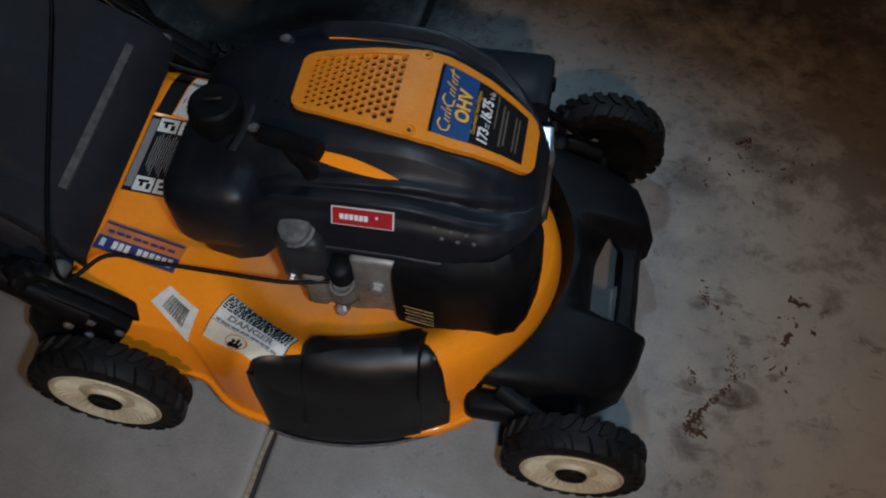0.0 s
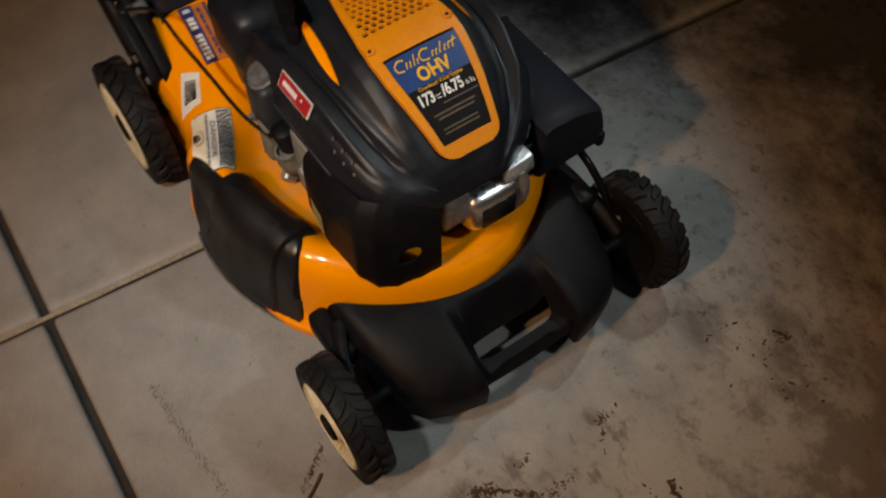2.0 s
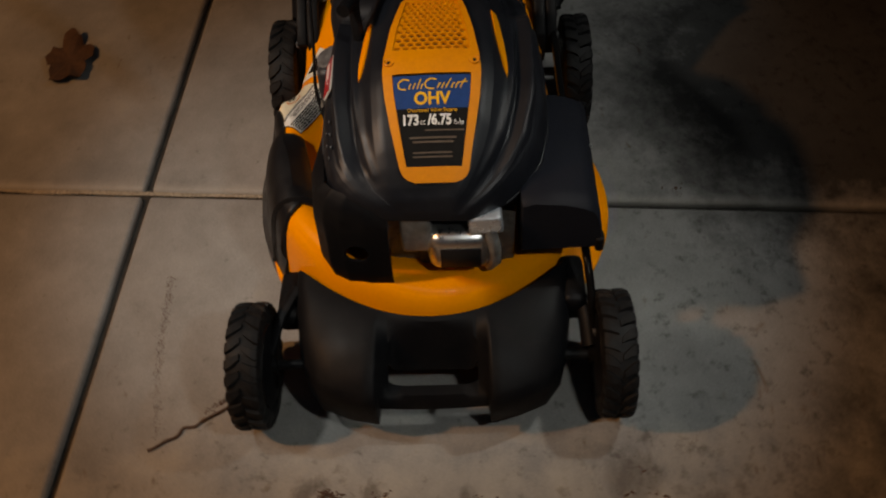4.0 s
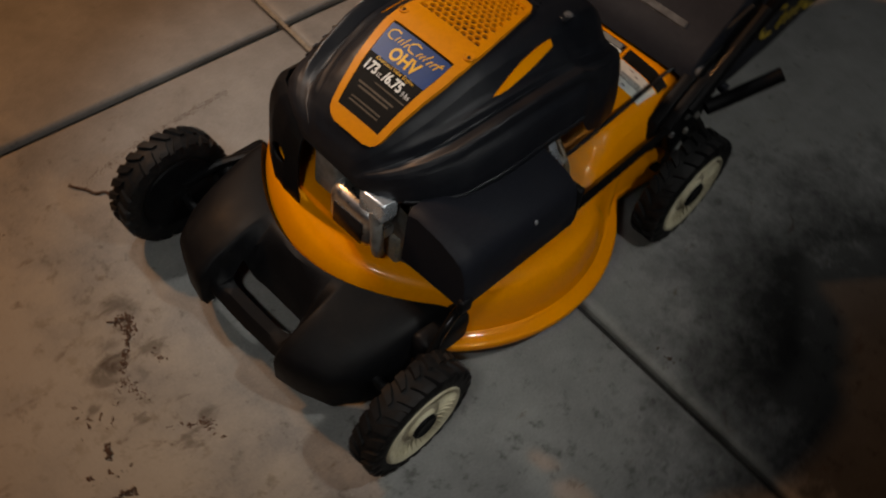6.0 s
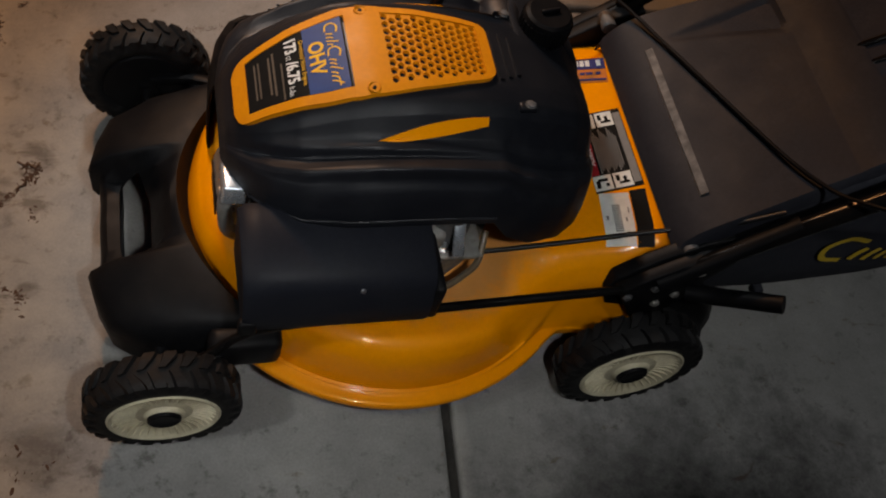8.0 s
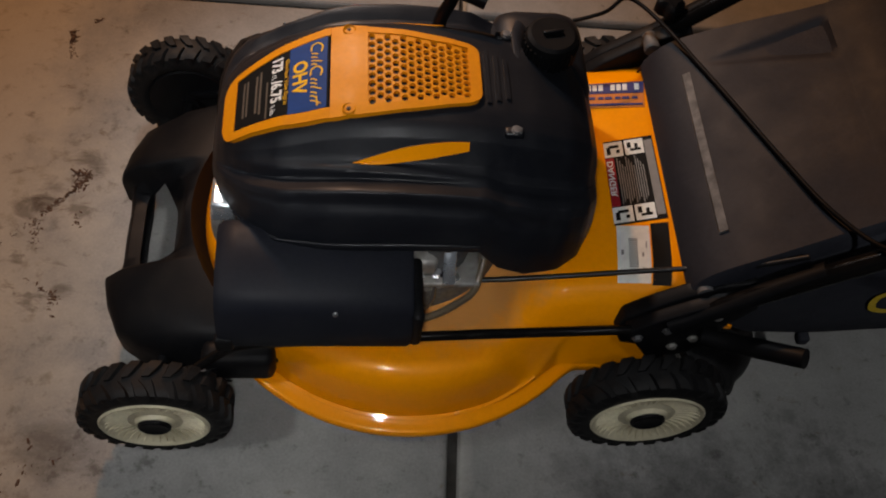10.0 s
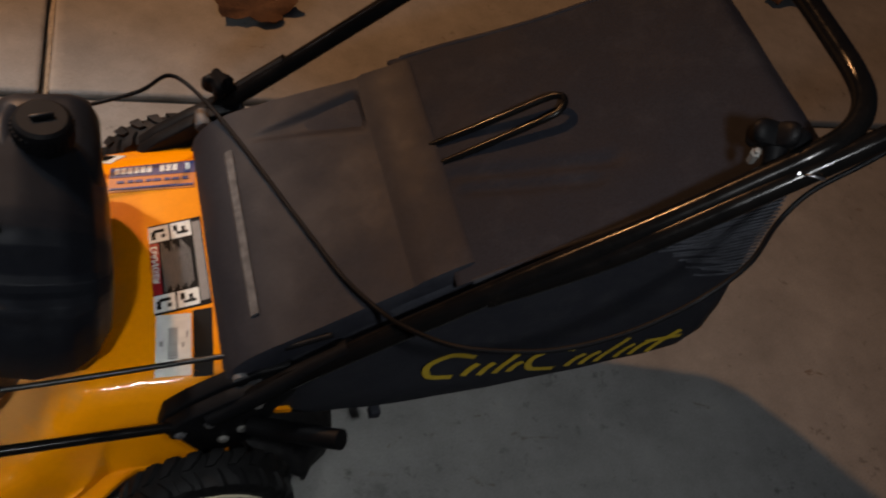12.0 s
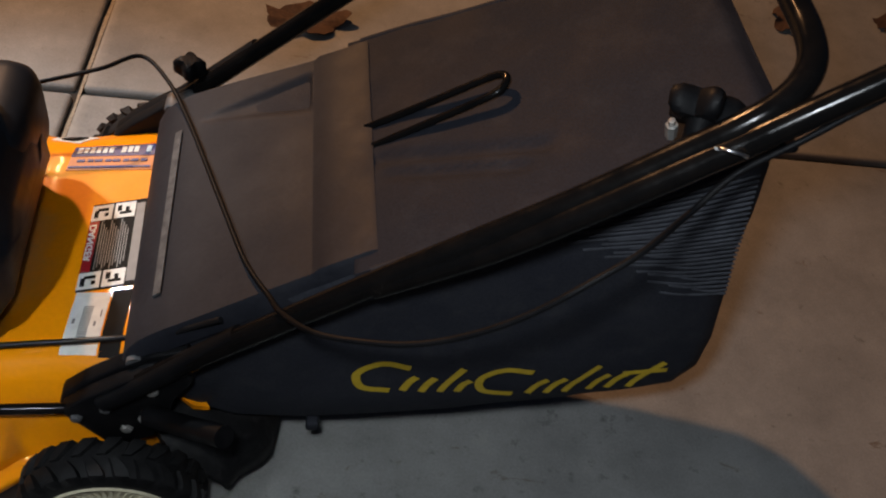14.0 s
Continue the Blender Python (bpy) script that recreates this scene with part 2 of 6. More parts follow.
ORANGE = worn("orange_plastic", (0.66, 0.225, 0.004), (0.50, 0.145, 0.004), 0.5, coarse=30, amount=0.25, grain=0.08, depth=0.0001, spec=0.25)
COVER = worn("cover_plastic", (0.0070, 0.0081, 0.0113), (0.0127, 0.0137, 0.0167), 0.43, coarse=16, amount=0.5, grain=0.2, depth=0.0002, dust=((0.04, 0.04, 0.043), 0.10), spec=0.28)
EDGE = worn("worn_cover_edge", (0.018, 0.019, 0.023), (0.030, 0.031, 0.034), 0.42, coarse=26, amount=0.7, grain=0.2, depth=0.0002, dust=((0.07, 0.07, 0.072), 0.25), spec=0.3)
BLACK = worn("black_plastic", (0.0044, 0.0046, 0.0056), (0.0095, 0.0088, 0.0084), 0.5, coarse=18, amount=0.5, grain=0.2, depth=0.0003, dust=((0.035, 0.03, 0.027), 0.10), spec=0.11)
BOX = worn("filter_box_plastic", (0.011, 0.0122, 0.017), (0.018, 0.0188, 0.0225), 0.5, coarse=20, amount=0.4, grain=0.15, depth=0.0002, spec=0.10)
GLOSS = worn("gloss_black", (0.006, 0.006, 0.007), (0.014, 0.013, 0.013), 0.38, coarse=30, amount=0.4, grain=0.1, depth=0.0, spec=0.4)
TUBE = worn("black_enamel", (0.005, 0.0047, 0.0047), (0.010, 0.008, 0.007), 0.15, coarse=40, amount=0.5, grain=0.1, depth=0.0, coat=0.0, spec=0.15)
RUBBER = worn("tyre_rubber", (0.0062, 0.0062, 0.0068), (0.016, 0.0155, 0.0155), 0.60, coarse=32, amount=0.6, grain=0.3, depth=0.0006, dust=((0.09, 0.086, 0.08), 0.15), spec=0.2)
CREAM = worn("cream_plastic", (0.66, 0.60, 0.43), (0.40, 0.33, 0.20), 0.5, coarse=35, amount=0.55, grain=0.15, depth=0.0002)
ALLOY = worn("cast_alloy", (0.42, 0.41, 0.39), (0.16, 0.14, 0.11), 0.5, metal=0.6, coarse=45, amount=0.8, grain=0.3, depth=0.0008)
DULL = worn("dusty_casting", (0.15, 0.14, 0.125), (0.24, 0.18, 0.10), 0.85, coarse=40, amount=0.8, grain=0.35, depth=0.0008)
CHROME = worn("bright_steel", (0.82, 0.84, 0.86), (0.5, 0.48, 0.45), 0.30, metal=1.0, coarse=60, amount=0.35, grain=0.05, depth=0.0)
ZINC = worn("zinc_plate", (0.72, 0.78, 0.84), (0.48, 0.52, 0.57), 0.27, metal=0.8, coarse=60, amount=0.4, grain=0.08, depth=0.0)
FLAP = worn("flap_plastic", (0.0115, 0.0125, 0.0185), (0.0205, 0.0218, 0.0285), 0.62, coarse=10, amount=0.55, grain=0.22, depth=0.0003, dust=((0.07, 0.069, 0.076), 0.13), spec=0.3)
FABRIC = worn("bag_fabric", (0.023, 0.025, 0.034), (0.040, 0.0415, 0.049), 0.72, coarse=12, amount=0.5, grain=0.35, fine=420, depth=0.0006, dust=((0.08, 0.078, 0.075), 0.2), spec=0.2)
LINER = worn("bag_top_fabric", (0.0165, 0.0180, 0.0258), (0.027, 0.0288, 0.0365), 0.75, coarse=9, amount=0.5, grain=0.3, fine=420, depth=0.0005, dust=((0.08, 0.08, 0.088), 0.14), spec=0.2)
WHITE = plain("white_print", (0.74, 0.73, 0.70), 0.5)
PAPER = plain("sticker_paper", (0.70, 0.69, 0.64), 0.45)
IVORY = plain("sticker_ivory", (0.72, 0.66, 0.50), 0.5)
INK = plain("black_print", (0.009, 0.0085, 0.008), 0.6, spec=0.08)
FAINT = plain("faint_print", (0.11, 0.085, 0.065), 0.6, spec=0.1)
WORN_GREY = worn("scuffed_plastic", (0.11, 0.11, 0.112), (0.035, 0.035, 0.037), 0.6, coarse=60, amount=0.9)
PLEAT = worn("pleat_highlight", (0.062, 0.066, 0.078), (0.020, 0.021, 0.027), 0.4, coarse=40, amount=1.0, depth=0.0)
GREYINK = plain("grey_print", (0.20, 0.19, 0.18), 0.5)
BLUE = plain("blue_print", (0.008, 0.043, 0.165), 0.45)
NAVY = plain("navy_print", (0.03, 0.035, 0.14), 0.45)
RED = plain("red_print", (0.33, 0.015, 0.02), 0.4)
LOGO = plain("yellow_print", (0.62, 0.42, 0.03), 0.5)
LABELY = plain("label_yellow", (0.78, 0.42, 0.02), 0.4)
VENT = plain("dusty_slot", (0.36, 0.25, 0.10), 0.6)
RUSTY = plain("orange_print", (0.58, 0.17, 0.03), 0.45)
CLOUD = worn("clouded_plastic", (0.13, 0.095, 0.06), (0.08, 0.06, 0.045), 0.3, coarse=30, amount=0.5, grain=0.1, depth=0.0)
LEAF = worn("dry_leaf", (0.09, 0.045, 0.025), (0.05, 0.025, 0.015), 0.8, coarse=40, amount=0.6, grain=0.35, depth=0.0006)


# ---- mesh helpers ----
def thing(name, label, category, at=(0, 0, 0), group="", kind=""):
    ob = new(name)
    ob.location = at
    ob.empty_display_size = 0.05
    return tagged(ob, label, category, group, kind)


def part(name, bm, material, parent, label="", smooth=50, kind=""):
    """Links a bmesh, in its parent's space, as one mesh object."""
    bmesh.ops.recalc_face_normals(bm, faces=bm.faces)
    me = bpy.data.meshes.new(name)
    bm.to_mesh(me)
    bm.free()
    me.materials.append(material)
    if smooth:
        me.polygons.foreach_set("use_smooth", [True] * len(me.polygons))
        me.set_sharp_from_angle(angle=radians(smooth))
    ob = new(name, me)
    if parent is not None:
        ob.parent = parent
    return tagged(ob, label, kind=kind)


def loft(bm, rings, closed=True, caps=True):
    """Skins rings of points, each of the same count."""
    rows = [[bm.verts.new(p) for p in ring] for ring in rings]
    n = len(rows[0])
    for a, b in zip(rows, rows[1:]):
        for i in range(n if closed else n - 1):
            j = (i + 1) % n
            bm.faces.new((a[i], a[j], b[j], b[i]))
    if caps and closed:
        bm.faces.new(rows[0])
        bm.faces.new(rows[-1])
    return rows


def box(bm, x0, x1, y0, y1, z0, z1, bevel=0.0, seg=2, m=None):
    vs = [bm.verts.new((x, y, z)) for x in (x0, x1) for y in (y0, y1) for z in (z0, z1)]
    fs = [bm.faces.new([vs[i] for i in f]) for f in ((0, 1, 3, 2), (4, 6, 7, 5), (0, 4, 5, 1), (2, 3, 7, 6), (0, 2, 6, 4), (1, 5, 7, 3))]
    got = list(vs)
    if bevel:
        es = list({e for f in fs for e in f.edges})
        out = bmesh.ops.bevel(bm, geom=es, offset=bevel, segments=seg, profile=0.5, affect="EDGES")
        got = list({v for f in out["faces"] for v in f.verts} | {v for v in vs if v.is_valid})
    if m is not None:
        bmesh.ops.transform(bm, matrix=m, verts=[v for v in got if v.is_valid])
    return bm


def ring(c, r, axis, n=24, turn=0.0):
    """A circle round c across the given axis."""
    axis = Vector(axis).normalized()
    side = axis.orthogonal().normalized()
    up = axis.cross(side)
    return [Vector(c) + r * (math.cos(turn + 2 * math.pi * i / n) * side + math.sin(turn + 2 * math.pi * i / n) * up) for i in range(n)]


def turned(bm, c, axis, profile, n=24):
    """A solid of revolution: profile rows of (distance along the axis, radius)."""
    axis = Vector(axis).normalized()
    return loft(bm, [ring(Vector(c) + d * axis, max(r, 1e-4), axis, n) for d, r in profile])


def glide(points, steps=8):
    """A smooth line through the points."""
    p = [Vector(q) for q in points]
    p = [2 * p[0] - p[1]] + p + [2 * p[-1] - p[-2]]
    out = []
    for a, b, c, d in zip(p, p[1:], p[2:], p[3:]):
        for i in range(steps):
            t = i / steps
            out.append(0.5 * (2 * b + (c - a) * t + (2 * a - 5 * b + 4 * c - d) * t * t + (3 * b - a - 3 * c + d) * t**3))
    return out + [p[-2]]


def tube(bm, points, r, n=12, steps=8, flat=1.0):
    line = glide(points, steps) if steps > 1 else [Vector(q) for q in points]
    side = None
    rings = []
    for i, q in enumerate(line):
        way = (line[min(i + 1, len(line) - 1)] - line[max(i - 1, 0)]).normalized()
        side = way.orthogonal() if side is None else side - way * side.dot(way)
        side.normalize()
        up = way.cross(side)
        rings.append([q + r * (math.cos(2 * math.pi * k / n) * side + flat * math.sin(2 * math.pi * k / n) * up) for k in range(n)])
    loft(bm, rings)
    return bm


def bolt(parent, c, axis, r=0.006, h=0.005, material=None, name="bolt", label=""):
    bm = bmesh.new()
    turned(bm, c, axis, [(0, r * 1.35), (h * 0.25, r * 1.35), (h * 0.26, r), (h * 0.9, r), (h, r * 0.85)], 6 if h > 0.003 else 12)
    return part(name, bm, material or CHROME, parent, label, smooth=30)


def lerp(rows, x):
    xs = [r[0] for r in rows]
    return [float(np.interp(x, xs, [r[k] for r in rows])) for k in range(1, len(rows[0]))]


def smooth01(a, b, x):
    t = min(max((x - a) / (b - a), 0.0), 1.0)
    return t * t * (3 - 2 * t)


def draped(bm, u0, u1, v0, v1, surface, nu=10, nv=6, thick=0.0007):
    """A thin patch with edges, laid on a surface that maps (u, v, lift) to a point."""
    tops = [[bm.verts.new(surface(u0 + (u1 - u0) * i / nu, v0 + (v1 - v0) * j / nv, thick)) for i in range(nu + 1)] for j in range(nv + 1)]
    for a, b in zip(tops, tops[1:]):
        for i in range(nu):
            bm.faces.new((a[i], a[i + 1], b[i + 1], b[i]))
    rim = tops[0] + [r[-1] for r in tops[1:]] + tops[-1][-2::-1] + [r[0] for r in tops[-2:0:-1]]
    edge = [(u0 + (u1 - u0) * i / nu, v0) for i in range(nu + 1)] + [(u1, v0 + (v1 - v0) * j / nv) for j in range(1, nv + 1)]
    edge += [(u0 + (u1 - u0) * i / nu, v1) for i in range(nu - 1, -1, -1)] + [(u0, v0 + (v1 - v0) * j / nv) for j in range(nv - 1, 0, -1)]
    low = [bm.verts.new(surface(u, v, -0.0005)) for u, v in edge]
    for i in range(len(rim)):
        j = (i + 1) % len(rim)
        bm.faces.new((rim[i], rim[j], low[j], low[i]))
    return bm


def outline_patch(bm, outline, surface, lift):
    """A flat shape of (u, v) points laid on a surface, as a fan round its middle."""
    cu, cv = sum(p[0] for p in outline) / len(outline), sum(p[1] for p in outline) / len(outline)
    mid = bm.verts.new(surface(cu, cv, lift))
    half = [bm.verts.new(surface((u + cu) / 2, (v + cv) / 2, lift)) for u, v in outline]
    vs = [bm.verts.new(surface(u, v, lift)) for u, v in outline]
    low = [bm.verts.new(surface(u, v, -0.0004)) for u, v in outline]
    n = len(vs)
    for i in range(n):
        j = (i + 1) % n
        bm.faces.new((mid, half[i], half[j]))
        bm.faces.new((half[i], vs[i], vs[j], half[j]))
        bm.faces.new((vs[i], low[i], low[j], vs[j]))
    return bm


def words(name, text, size, centre, surface, lift, material, parent, bold=0.0, stretch=1.0, shear=0.0, label=""):
    """Raised print: the text's middle at centre (u, v), laid on the surface."""
    cu = bpy.data.curves.new("print", "FONT")
    cu.body, cu.size, cu.align_x, cu.align_y, cu.offset, cu.shear = text, size, "CENTER", "CENTER", bold, shear
    cu.resolution_u = 3
    ob = bpy.data.objects.new("print", cu)
    me = bpy.data.meshes.new_from_object(ob)
    bpy.data.objects.remove(ob)
    bpy.data.curves.remove(cu)
    for v in me.vertices:
        v.co = surface(centre[0] + v.co.x * stretch, centre[1] + v.co.y, lift)
    me.materials.append(material)
    me.name = name
    out = new(name, me)
    out.parent = parent
    return tagged(out, label)


def bars(bm, rows, surface, lift):
    """Plain bars (u0, u1, v0, v1) for print too small to read."""
    for u0, u1, v0, v1 in rows:
        draped(bm, u0, u1, v0, v1, surface, 3, 1, lift)
    return bm


# ---- ground ----
SKEW = Matrix(((1.0, 0.076, 0, 0), (-0.038, 1.0, 0, 0), (0, 0, 1, 0), (0, 0, 0, 1)))  # the joints do not quite cross at right angles
CROSS = Vector((-0.124, -0.530, 0))


def slab_mesh(w, d):
    bm = bmesh.new()
    box(bm, 0, w, 0, d, -0.1, 0.0, 0.008, 3, SKEW)
    bmesh.ops.recalc_face_normals(bm, faces=bm.faces)
    me = bpy.data.meshes.new("slab")
    bm.to_mesh(me)
    bm.free()
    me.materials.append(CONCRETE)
    return me


bm = bmesh.new()
box(bm, -60, 60, -60, 60, -0.5, -0.014)
ground = part("ground", bm, JOINT, None, smooth=0)
tagged(ground, "dark earth under and around the concrete slabs", "ground", kind="structure")
pavement = thing("pavement", "stained grey concrete slabs with narrow dirty joints", "pavement", kind="structure")
SLAB, GAP = 2.4, 0.014
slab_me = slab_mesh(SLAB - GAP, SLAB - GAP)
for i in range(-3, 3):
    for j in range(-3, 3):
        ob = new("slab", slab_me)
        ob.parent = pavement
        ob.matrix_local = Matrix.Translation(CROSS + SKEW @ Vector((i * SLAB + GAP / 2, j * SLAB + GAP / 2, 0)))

# pale sand packed into the joint that runs out beside the mower
bm = bmesh.new()
rnd = random.Random(6)
lefts, rights = [], []
for k in range(41):
    y = -1.75 + 1.62 * k / 40
    p = CROSS + SKEW @ Vector((0, y + 0.530, 0))
    wide = 0.0056 * smooth01(-0.15, -0.30, y)
    lefts.append(bm.verts.new((p.x - 1.15 * wide, p.y, -0.0060 + rnd.uniform(-0.001, 0.0015))))
    rights.append(bm.verts.new((p.x + wide * rnd.uniform(-0.25, 0.45), p.y, -0.0080 + rnd.uniform(-0.001, 0.001))))
for k in range(40):
    bm.faces.new((lefts[k], rights[k], rights[k + 1], lefts[k + 1]))
part("joint_sand", bm, SAND, pavement, "pale sand filling a joint", smooth=60)

# ---- lawn mower: deck ----
mower = thing("lawn_mower", "yellow and black walk-behind petrol lawn mower on concrete", "lawn mower")
ENGY = 0.022


def deck_reach(a):
    """How far the deck's rim lies from its middle in the direction a."""
    c, s = math.cos(a), math.sin(a)
    r = 0.288 - 0.008 * smooth01(0.1, 0.6, s) - 0.017 * max(-s, 0.0) ** 1.5 + (0.011 * smooth01(-0.25, -0.50, c) - 0.007 * smooth01(-0.35, -0.10, c) * smooth01(0.55, 0.30, c) if s < 0 else 0.0)
    if c < 0:
        rect = min(0.338 / max(-c, 1e-6), 0.214 / max(abs(s), 1e-6))
        k = smooth01(-0.55, -0.80, c) if s < 0 else smooth01(-0.64, -0.87, c)
        r = r * (1 - k) + rect * k
    return r


CREST = [(-1.0, 0.223), (-0.5, 0.207), (0.0, 0.178), (0.5, 0.165), (1.0, 0.160)]
TROUGH = [(-1.0, 0.184), (0.0, 0.162), (1.0, 0.148)]
WALL = [(0.0, 0.0), (0.006, 0.03), (0.009, 0.24), (0.013, 0.48), (0.019, 0.72), (0.026, 0.87), (0.036, 0.96), (0.05, 1.0)]


def deck_z(x, y):
    """The deck's skin: a volute, higher to the right, with a trough round the engine, and a rising rear apron."""
    a = math.atan2(y, x)
    r = math.hypot(x, y)
    d = max(deck_reach(a) - r, 0.0) * (1 + 1.6 * smooth01(-0.20, -0.50, x / max(r, 1e-6)) * smooth01(0.0, -0.1, y))
    s = min(max(y / 0.22, -1.0), 1.0)
    high, low = lerp(CREST, s)[0], lerp(TROUGH, s)[0]
    crest = min(0.080 + (high - 0.080) * lerp(WALL, d)[0], low + (high - low) * smooth01(0.160, 0.222, r))
    k = smooth01(-0.095, -0.185, x)
    apron = 0.240 + 0.22 * max(-x - 0.20, 0.0) - 0.02 * y - 0.14 * (1 - lerp(WALL, max((0.226 if y > 0 else 0.252) - abs(y), 0.0) * 0.62)[0])
    apron -= 0.028 * smooth01(-0.13, -0.21, y)
    return crest * (1 - k) + apron * k


def deck_surface(x, y, lift=0.0):
    e = 0.003
    n = Vector((-(deck_z(x + e, y) - deck_z(x - e, y)) / (2 * e), -(deck_z(x, y + e) - deck_z(x, y - e)) / (2 * e), 1)).normalized()
    return Vector((x, y, deck_z(x, y))) + n * lift


bm = bmesh.new()
rings = []
NA = 120
for s in [0.03, 0.2, 0.35, 0.45, 0.5, 0.53, 0.56, 0.59, 0.62, 0.645, 0.67, 0.695, 0.72, 0.745, 0.77, 0.8, 0.83, 0.855, 0.88, 0.89, 0.90, 0.91, 0.92, 0.93, 0.94, 0.95, 0.96, 0.97, 0.98, 0.995]:
    rings.append([(s * deck_reach(2 * math.pi * i / NA) * math.cos(2 * math.pi * i / NA), s * deck_reach(2 * math.pi * i / NA) * math.sin(2 * math.pi * i / NA), 0) for i in range(NA)])
rings = [[Vector((x, y, deck_z(x, y))) for x, y, _ in r] for r in rings]
last = rings[-1]
for grow, z in ((1.0, 0.0795), (1.008, 0.0785), (1.016, 0.0775), (1.036, 0.0765), (1.054, 0.0760), (1.062, 0.074), (1.064, 0.069), (1.058, 0.062), (1.0, 0.062), (0.95, 0.07)):
    rings.append([Vector((p.x * (1 + (grow - 1) * lip), p.y * (1 + (grow - 1) * lip), z)) for p in last for lip in ((0.45 + 0.55 * smooth01(-0.15, 0.10, p.y)) * (1 - 0.85 * smooth01(-0.185, -0.235, p.x) * smooth01(0.0, 0.1, p.y)),)])
loft(bm, rings)
part("deck", bm, dusted_paint(), mower, "glossy yellow steel deck with a rolled rim")

# ---- front bumper ----
BUMP = [  # y from the middle, front x, top z at the rear, top z at the front
    (-0.201, 0.262, 0.150, 0.112), (-0.195, 0.302, 0.160, 0.117), (-0.183, 0.345, 0.166, 0.116), (-0.160, 0.377, 0.171, 0.117), (-0.120, 0.394, 0.176, 0.118), (-0.084, 0.402, 0.178, 0.118), (-0.080, 0.401, 0.178, 0.114),
    (-0.077, 0.389, 0.178, 0.100), (-0.040, 0.388, 0.178, 0.094), (0.0, 0.389, 0.179, 0.094), (0.040, 0.388, 0.178, 0.094), (0.077, 0.389, 0.178, 0.100),
    (0.080, 0.401, 0.178, 0.114), (0.084, 0.402, 0.178, 0.118), (0.120, 0.394, 0.176, 0.118), (0.160, 0.377, 0.171, 0.117), (0.183, 0.345, 0.166, 0.116), (0.195, 0.302, 0.160, 0.117), (0.201, 0.262, 0.150, 0.112)]
BUMP_MID = 0.007
HOLD = [-0.064, -0.062, -0.057, -0.050, -0.03, 0.0, 0.03, 0.050, 0.057, 0.062, 0.064]


def bumper():
    bm = bmesh.new()
    rows = []
    ys = sorted({r[0] for r in BUMP} | set(HOLD) | {-0.175, 0.175, -0.14, 0.14, -0.10, 0.10, -0.19, 0.19})
    for y in ys:
        xf, zi, zf = lerp(BUMP, y)
        xi = 0.290 - 2.45 * y * y
        zi = min(zi - 0.004, 0.160)
        mid = abs(y) < 0.0655
        low = 0.062 if abs(y) < 0.079 else 0.042
        span = xf - xi
        x1, x2 = xi + 0.45 * span, xi + 0.78 * span
        top = lambda x: zi + (zf - zi) * ((x - xi) / span) ** 1.6
        prof = [(xi - 0.03, 0.10), (xi - 0.006, zi - 0.016), (xi, zi), (xi + 0.12 * span, top(xi + 0.12 * span)), (xi + 0.25 * span, top(xi + 0.25 * span)),
                (x1, top(x1)), (x2, top(x2)), (xf - 0.012, zf - 0.001), (xf - 0.004, zf - 0.008), (xf, zf - 0.022), (xf - 0.002, low + 0.012), (xf - 0.008, low), (xf - 0.03, low + 0.004)]
        if mid:
            k = min(abs(y) / 0.064, 1.0) ** 8  # the handhold's ends are rounded
            back, lip = 0.303 + 0.014 * k, 0.3625 - 0.008 * k
            drop = 0.072 + 0.045 * max(0.0, (abs(y) - 0.055) / 0.009)
            prof[3:8] = [(xi + 0.008, 0.158), (back, 0.143 - 0.010 * k), (back + 0.020, drop), (lip, 0.094), (xf - 0.010, 0.094)]
        rows.append([bm.verts.new((x, y + BUMP_MID, z)) for x, z in prof])
    for a, (ra, rb) in enumerate(zip(rows, rows[1:])):
        hole = abs(ys[a]) < 0.0645 and abs(ys[a + 1]) < 0.0645
        for i in range(len(ra) - 1):
            if not (hole and i == 5):
                bm.faces.new((ra[i], ra[i + 1], rb[i + 1], rb[i]))
    bmesh.ops.recalc_face_normals(bm, faces=bm.faces)
    bmesh.ops.solidify(bm, geom=bm.faces[:], thickness=0.005)
    return bm


part("bumper", bumper(), BLACK, mower, "dusty black plastic front bumper with a slotted handhold")

# ---- wheels ----


def tyre_mesh(r, w):
    bm = bmesh.new()
    loft(bm, [ring((0, d, 0), q, (0, 1, 0), 56) for d, q in ((-w / 2 + 0.003, r * 0.66), (-w / 2 - 0.001, r * 0.72), (-w / 2 - 0.0015, r * 0.82), (-w / 2 + 0.002, r * 0.915), (-w / 2 + 0.008, r * 0.942), (0, r * 0.952), (w / 2 - 0.008, r * 0.942), (w / 2 - 0.002, r * 0.915), (w / 2 + 0.0015, r * 0.82), (w / 2 + 0.001, r * 0.72), (w / 2 - 0.003, r * 0.66))], caps=False)
    return bm


LUGS = 24
lug_meshes = {}


